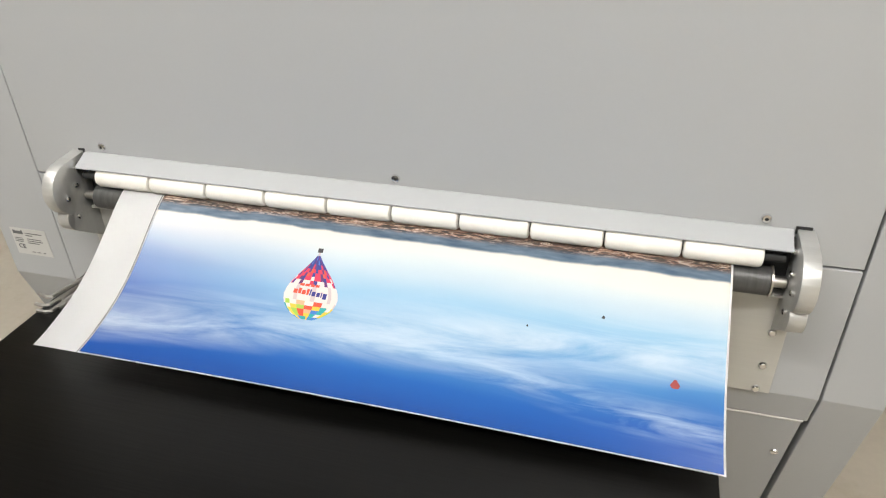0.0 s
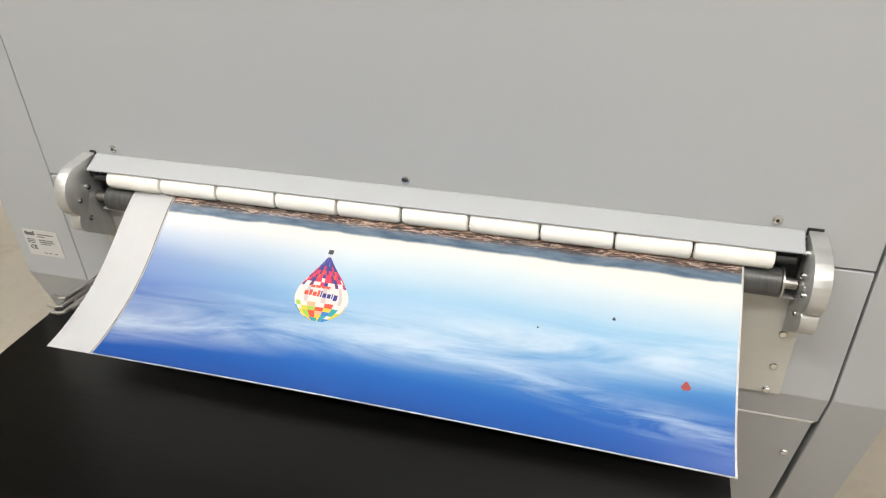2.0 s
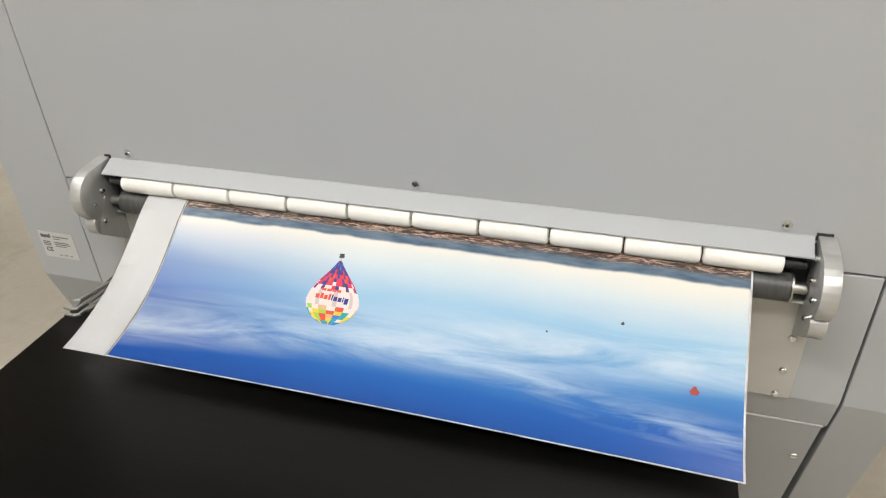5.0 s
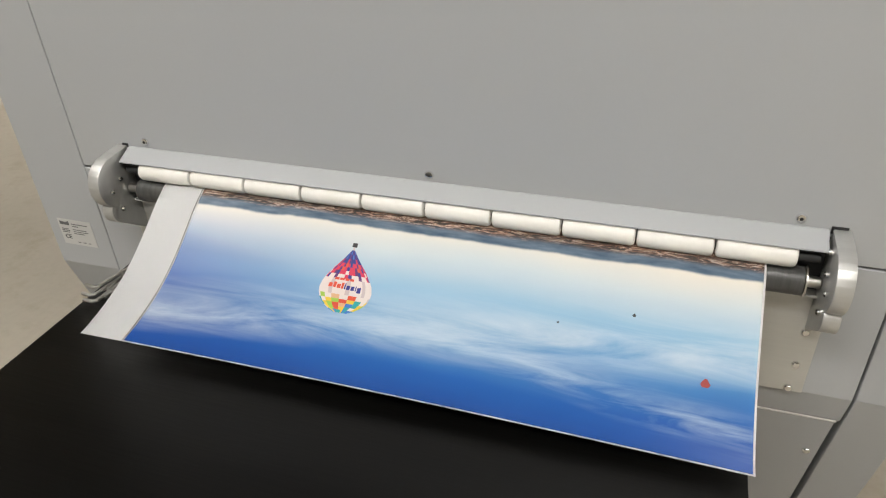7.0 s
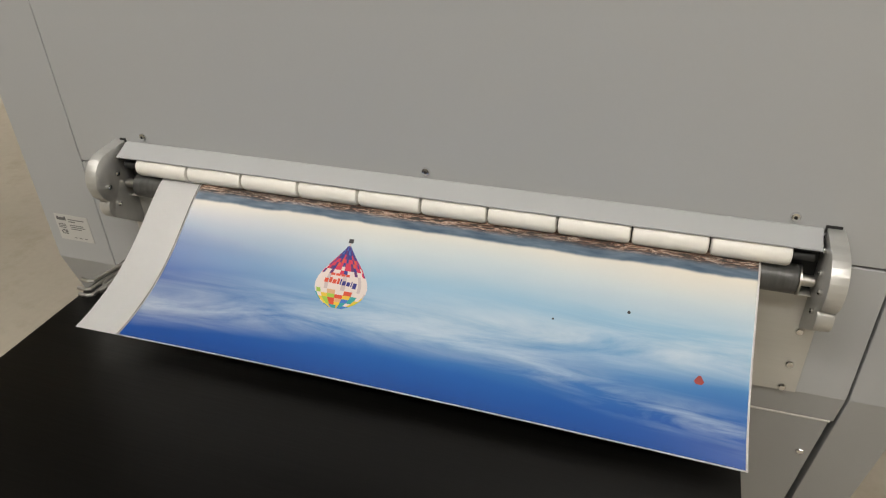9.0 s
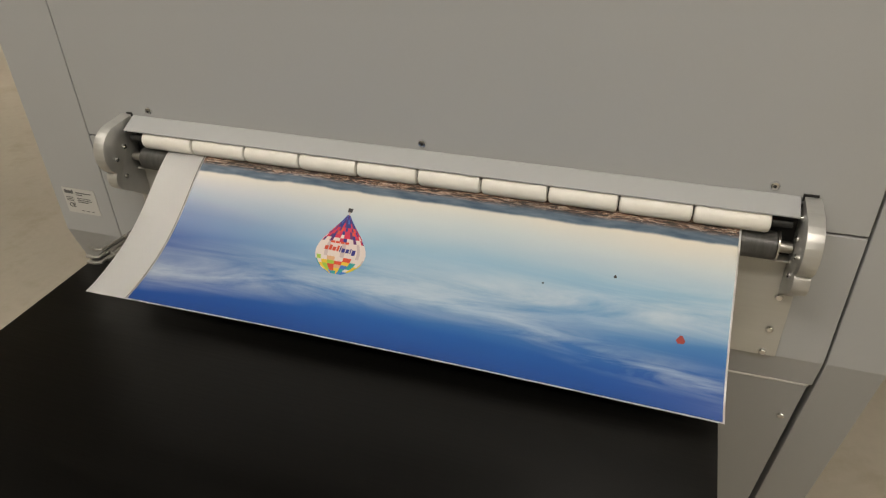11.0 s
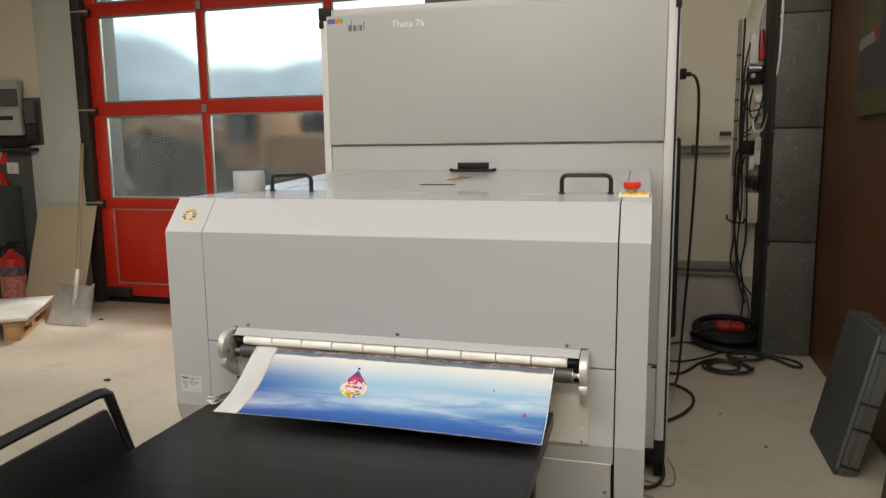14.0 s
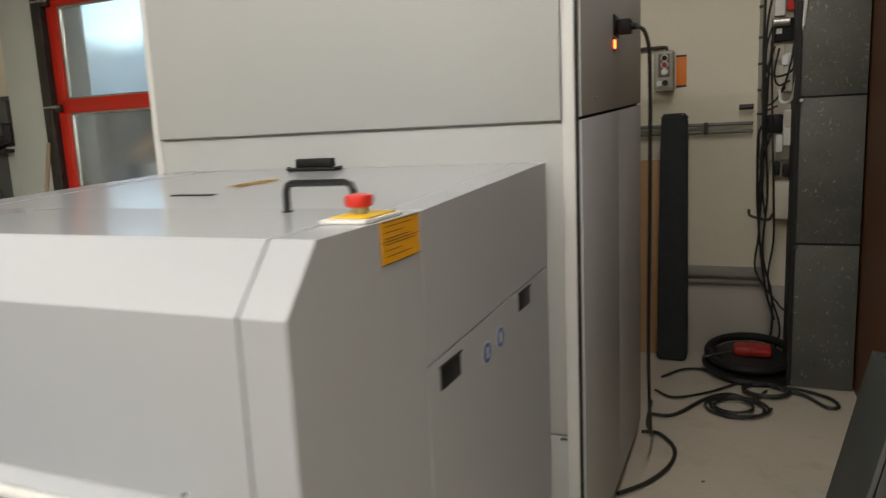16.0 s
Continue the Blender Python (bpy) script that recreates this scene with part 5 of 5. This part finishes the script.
solo("plank", box(0.54, 0.648, 3.365, 3.395, 0, 1.085, 0.003), mat("planed_pine", (0.50, 0.30, 0.14), 0.55, vary=0.15, scale=8, stretch=(1, 1, 0.15)), "pale pine plank leaning behind the rolled mat", "plank")


CRATE_END = mat("crate_end", (0.105, 0.112, 0.102), 0.5, vary=0.12, scale=6)


def folded_crate(name, at, w, h, thick, lean, label):
    """A grey plastic lid-like panel with a ribbed rim, leaning over to +x about its lower edge."""
    c = thing(name, label, "plastic crate")
    part("face", box(0, 0.012, 0, w, 0, h, 0.004), CRATE, c)
    part("rim", box(0.0125, thick, 0, 0.02, 0, h, 0.004), CRATE, c)
    part("rim", box(0.0125, thick, w - 0.02, w, 0, h, 0.004), CRATE, c)
    part("rim", box(0.0125, thick, 0.0205, w - 0.0205, 0, 0.02, 0.004), CRATE, c)
    part("rim", box(0.0125, thick, 0.0205, w - 0.0205, h - 0.02, h, 0.004), CRATE, c)
    part("centre_rib", box(thick * 0.46, thick * 0.56, -0.010, -0.0045, 0.0, h, 0.002), CRATE_END, c)
    for a, b in ((0.014, thick * 0.45), (thick * 0.57, thick - 0.002)):
        part("end_panel", box(a, b, -0.004, 0.0, 0.004, h - 0.004, 0.001), CRATE_END, c, "paler ribbed end panel")
    part("edge_strip", box(-0.002, 0.010, -0.006, 0.004, 0.03, h - 0.005, 0.002), mat("worn_edge", (0.13, 0.135, 0.13), 0.55), c, "paler worn edge strip")
    for k in (0.07, 0.34, 0.52, 0.88):
        part("cross_rib", box(0.012, thick, -0.010, 0.0, h * k, h * k + 0.010, 0.001), INNER, c)
    for k in range(5):
        part("top_tooth", box(0.02, thick - 0.01, w * (0.1 + 0.18 * k), w * (0.16 + 0.18 * k), h, h + 0.012, 0.003), CRATE, c)
    c.matrix_world = Matrix.Translation(at) @ pose(0, 0, 0, 0, lean, 0)
    return c


folded_crate("folded_crate", (1.312, 1.34, 0.001), 0.43, 0.585, 0.080, 12, "grey plastic folded crate leaning against the brown wall")
folded_crate("grey_panel", (1.285, 0.32, 0.001), 0.44, 0.90, 0.17, 5, "tall dark grey plastic crate leaning on the brown wall")


def painting():
    p = thing("canvas_print", "dark canvas print of a roadside scene on the brown wall", "picture")
    y0, y1, z0, z1 = 1.15, 2.27, 1.405, 2.25
    part("canvas", box(1.53, 1.558, y0, y1, z0, z1, 0.003), mat("canvas_edge", (0.06, 0.065, 0.03), 0.7, vary=0.3, scale=30), p)
    x = 1.5298
    a, b = y0 + 0.002, y1 - 0.002
    part("grass_band", box(x - 0.0012, x, a, b, z0 + 0.002, z0 + 0.113, 0), mat("painted_grass", (0.055, 0.055, 0.010), 0.6, vary=0.35, scale=22), p)
    part("road_band", box(x - 0.0012, x, a, b, z0 + 0.113, z0 + 0.30, 0), mat("painted_road", (0.030, 0.031, 0.038), 0.6, vary=0.5, scale=12, stretch=(1, 1, 6)), p)
    part("verge_band", box(x - 0.0012, x, a, b, z0 + 0.30, z1 - 0.002, 0), mat("painted_verge", (0.055, 0.058, 0.018), 0.6, vary=0.6, scale=9), p)
    pale, dull_red = mat("kerb_pale", (0.20, 0.19, 0.18), 0.7, vary=0.2, scale=20), mat("kerb_red", (0.20, 0.018, 0.014), 0.7, vary=0.2, scale=20)
    part("kerb_block", prism([(b, z0 + 0.300), (b, z0 + 0.352), (2.06, z0 + 0.368), (2.01, z0 + 0.322)], x - 0.0022, x - 0.0013, "x"), pale, p)
    part("kerb_block", prism([(2.01, z0 + 0.322), (2.06, z0 + 0.368), (1.955, z0 + 0.376), (1.955, z0 + 0.328)], x - 0.0022, x - 0.0013, "x"), dull_red, p)
    for k in range(3):
        part("road_mark", box(x - 0.0022, x - 0.0013, 1.30 + 0.2 * k, 1.46 + 0.22 * k, z0 + 0.165 + 0.03 * k, z0 + 0.169 + 0.03 * k, 0), mat("road_pale", (0.07, 0.07, 0.075), 0.6), p)
    car = part("car_shape", prism([(1.95, z0 + 0.30), (1.95, z0 + 0.52), (1.86, z0 + 0.66), (1.40, z0 + 0.66), (1.30, z0 + 0.52), (1.30, z0 + 0.27)], x - 0.0032, x - 0.0023, "x"), INK, p, "dark car shape in the picture")
    part("car_grille", box(x - 0.0042, x - 0.0033, 1.45, 1.86, z0 + 0.392, z0 + 0.402, 0), mat("grille_pale", (0.10, 0.10, 0.095), 0.6), car)
    part("car_plate", box(x - 0.0042, x - 0.0033, 1.57, 1.73, z0 + 0.315, z0 + 0.36, 0), mat("plate_pale", (0.13, 0.13, 0.13), 0.6), car)
    part("car_trim", box(x - 0.0042, x - 0.0033, 1.31, 1.42, z0 + 0.335, z0 + 0.35, 0), dull_red, car)
    return p


painting()


# ---- by the sectional door, left ----
def left_corner():
    solo("mounting_board", box(-6.3, -4.605, 3.47, 3.499, 0.0, 1.74, 0.003), BOARD_DARK, "dark grey mounting board on the wall", "board")
    solo("mounting_board", box(-4.603, -4.414, 3.47, 3.499, 1.336, 1.74, 0.003), BOARD_DARK, "narrow dark board beside the distribution box", "board")
    solo("wall_batten", box(-4.60, -4.43, 3.45, 3.499, 0.0, 1.33, 0.004), COLUMN, "pale upright batten beside the column", "batten")
    solo("ledge", box(-5.2, -4.51, 3.36, 3.469, 1.28, 1.312, 0.004), RAIL, "dark steel cable ledge under the meter box", "ledge")
    m = thing("distribution_box", "light grey electrical distribution box with window flaps", "electrical box")
    gp = mat("box_plastic", (0.42, 0.43, 0.41), 0.45, vary=0.03)
    part("body", box(-5.1, -4.645, 3.41, 3.469, 1.42, 1.89, 0.012), gp, m)
    part("upper_window", box(-5.0, -4.648, 3.395, 3.41, 1.668, 1.815, 0.004), BOARD_DARK, m, "dark tinted window flap")
    part("lower_flap", box(-5.05, -4.605, 3.375, 3.41, 1.42, 1.65, 0.008), gp, m)
    part("breaker_row", box(-4.86, -4.68, 3.371, 3.376, 1.55, 1.585, 0.002), INK, m)
    part("side_box", box(-4.60, -4.49, 3.41, 3.469, 1.52, 1.70, 0.006), BOARD_DARK, m)
    for k in range(6):
        a = 0.012 * k
        solo("cable", tube([(-5.0 + 2 * a, 3.42 - a, 1.41), (-4.93 + a, 3.40, 1.335 + 0.3 * a), (-4.75 + a, 3.39 + 0.4 * a, 1.325 + a), (-4.62 + 2 * a, 3.42, 1.345 + 0.4 * a), (-4.57 + a, 3.44, 1.50)], 0.008, 8), CABLE, "dark cable bunched on the ledge", "cable", "cables under the distribution box")
    # dark rod added to give the dark vertical strip above the box
    c = thing("dark_upright", "dark upright strip above the distribution box", "pipe")
    for x in (-5.02,):
        part("pipe", rod((x, 3.46, 1.895), (x, 3.46, 3.59), 0.03), RAIL, c)
    s = solo("hydrant_sign", box(-5.05, -4.88, 3.462, 3.469, 1.17, 1.36, 0.001), RED, "red square fire extinguisher sign", "sign")
    part("pictogram", box(-5.00, -4.955, 3.4605, 3.462, 1.21, 1.33, 0), PALE, s)
    part("pictogram_hook", box(-4.95, -4.93, 3.4605, 3.462, 1.24, 1.32, 0), PALE, s)
    w = solo("wall_socket", box(-4.885, -4.765, 3.45, 3.469, 1.085, 1.185, 0.006), WHITE, "white wall socket on the dark board", "socket")
    part("rocker", box(-4.84, -4.81, 3.445, 3.45, 1.12, 1.15, 0.002), PALE, w)
    g = thing("caulking_gun", "red and black tool hanging on the board", "tool")
    part("barrel", prism([(-5.02, 1.13), (-4.97, 1.15), (-4.865, 0.985), (-4.90, 0.95)], 3.42, 3.46, "y", 0.008), RED, g)
    part("nozzle", rod((-4.995, 3.44, 1.135), (-5.03, 3.44, 1.2), 0.01), WHITE, g)
    part("hook", box(-5.02, -4.985, 3.43, 3.469, 0.97, 1.14, 0.006), WHITE, g)
    solo("low_cabinet", box(-6.2, -4.75, 3.0, 3.46, 0.0, 0.98, 0.006), BOARD_DARK, "dark grey low cabinet by the wall", "cabinet")
    return m


left_corner()


def extinguisher():
    e = thing("fire_extinguisher", "red fire extinguisher with a pale label standing on the floor", "extinguisher")
    c = (-4.505, 3.06, 0)
    part("cylinder", lathe([(0.088, 0), (0.098, 0.01), (0.098, 0.36), (0.088, 0.40), (0.045, 0.44), (0.022, 0.455), (0.022, 0.48)], c, (0, 0, 1), 32), mat("extinguisher_red", (0.45, 0.02, 0.015), 0.3), e)
    part("label_band", lathe([(0.0986, 0.08), (0.0986, 0.255)], c, (0, 0, 1), 32), mat("extinguisher_label", (0.45, 0.16, 0.13), 0.5, vary=0.6, scale=45), e)
    part("label_head", lathe([(0.0986, 0.265), (0.0986, 0.335)], c, (0, 0, 1), 32), mat("label_head", (0.10, 0.10, 0.12), 0.5, vary=0.9, scale=55), e)
    part("valve", box(c[0] - 0.03, c[0] + 0.05, c[1] - 0.02, c[1] + 0.02, 0.48, 0.52, 0.006), BLACK, e)
    part("lever", box(c[0] - 0.02, c[0] + 0.10, c[1] - 0.012, c[1] + 0.012, 0.525, 0.54, 0.004), BLACK, e)
    part("hose", tube([(c[0] - 0.03, c[1], 0.50), (c[0] - 0.10, c[1] - 0.02, 0.46), (c[0] - 0.11, c[1] - 0.03, 0.25), (c[0] - 0.09, c[1] - 0.04, 0.15)], 0.011, 8), BLACK, e)
    return e


extinguisher()
b1 = solo("leaning_board", box(-0.295, 0.295, -0.006, 0.006, 0, 0.86, 0.002), MDF, "pale chipboard sheet leaning against the column", "board")
b1.matrix_world = pose(-4.115, 3.05, 0.003, -17, 0, 0)


def shovel():
    s = thing("shovel", "aluminium snow shovel with a wooden handle leaning on the column", "shovel")
    bm = bmesh.new()
    nx, ny = 12, 8
    g = []
    for j in range(ny + 1):
        v = j / ny
        w = 0.190 - 0.012 * v
        row = []
        for i in range(nx + 1):
            a = 2 * i / nx - 1
            ridge = 0.018 * math.exp(-((abs(a) - 0.42) / 0.14) ** 2) * v
            row.append(bm.verts.new((w * a + 0.26 * (1 - v), -0.40 * (1 - v), 0.006 + 0.20 * v ** 1.4 + ridge + 0.035 * abs(a) ** 4 * v)))
        g.append(row)
    for j in range(ny):
        for i in range(nx):
            bm.faces.new((g[j][i], g[j][i + 1], g[j + 1][i + 1], g[j + 1][i]))
    bmesh.ops.solidify(bm, geom=bm.faces[:], thickness=0.003)
    part("blade", bm, SHEET_ALU, s)
    part("blade_rib", tube([(0.10, -0.16, 0.085), (0.04, -0.06, 0.17), (0, 0.0, 0.25)], 0.02, 8), SHEET_ALU, s)
    part("socket", rod((0.01, -0.015, 0.20), (0.0, 0.03, 0.34), 0.024), SHEET_ALU, s)
    part("shaft", rod((0.003, 0.02, 0.30), (-0.125, 0.325, 1.34), 0.015), mat("weathered_ash", (0.36, 0.27, 0.18), 0.6, vary=0.15, scale=9, stretch=(1, 1, 0.15)), s, "pale wooden shaft")
    s.matrix_world = pose(-3.79, 2.98, 0.0, 0, 0, 0)
    return s


shovel()


TURNED = Matrix.Translation((-3.86, 2.78, 0)) @ pose(0, 0, 0, 0, 0, 32) @ Matrix.Translation((3.80, -2.98, 0))


def pallet():
    p = thing("pallet", "wooden pallet on the floor", "pallet")
    x0, x1, y0, y1 = -4.95, -3.80, 2.28, 2.98
    for k in range(5):
        y = y0 + k * (y1 - y0 - 0.1) / 4
        part("deck_board", box(x0, x1, y, y + 0.10, 0.122, 0.144, 0.002), WOOD, p)
    for x in (x0, (x0 + x1) / 2 - 0.07, x1 - 0.14):
        part("bearer", box(x, x + 0.14, y0, y1, 0.10, 0.1215, 0.002), WOOD, p)
        part("skid", box(x, x + 0.10, y0, y1, 0.0, 0.02, 0.002), WOOD, p)
        for y in (y0, (y0 + y1) / 2 - 0.05, y1 - 0.10):
            part("block", box(x, x + 0.10, y, y + 0.10, 0.0205, 0.0995, 0.002), WOOD, p)
    p.matrix_world = TURNED
    return p


pallet()
WORN = mat("worn_white_board", (0.58, 0.57, 0.54), 0.5, vary=0.12, scale=5, bump=0.1)
sh = solo("coated_board", box(-4.98, -3.78, 2.24, 3.0, 0.1445, 0.166, 0.003), WORN, "worn white coated board lying on the pallet", "board")
sh.matrix_world = TURNED
random.seed(3)
for x, y, r in ((-2.32, 1.60, 0.016), (-3.40, 2.78, 0.015), (-2.0, 1.9, 0.006), (-1.3, 1.2, 0.006), (1.1, 1.55, 0.006), (0.95, 1.9, 0.005)):
    bm = bmesh.new()
    bmesh.ops.create_icosphere(bm, subdivisions=2, radius=r)
    for v in bm.verts:
        v.co *= 1 + 0.35 * noise.noise(v.co * 90)
    bmesh.ops.transform(bm, matrix=Matrix.Translation((x, y, r * 0.3)) @ Matrix.Diagonal((1.4, 0.9, 0.45, 1)), verts=bm.verts)
    solo("debris", bm, INK, "small dark crumb of dirt on the floor", "debris", "dirt on the floor")
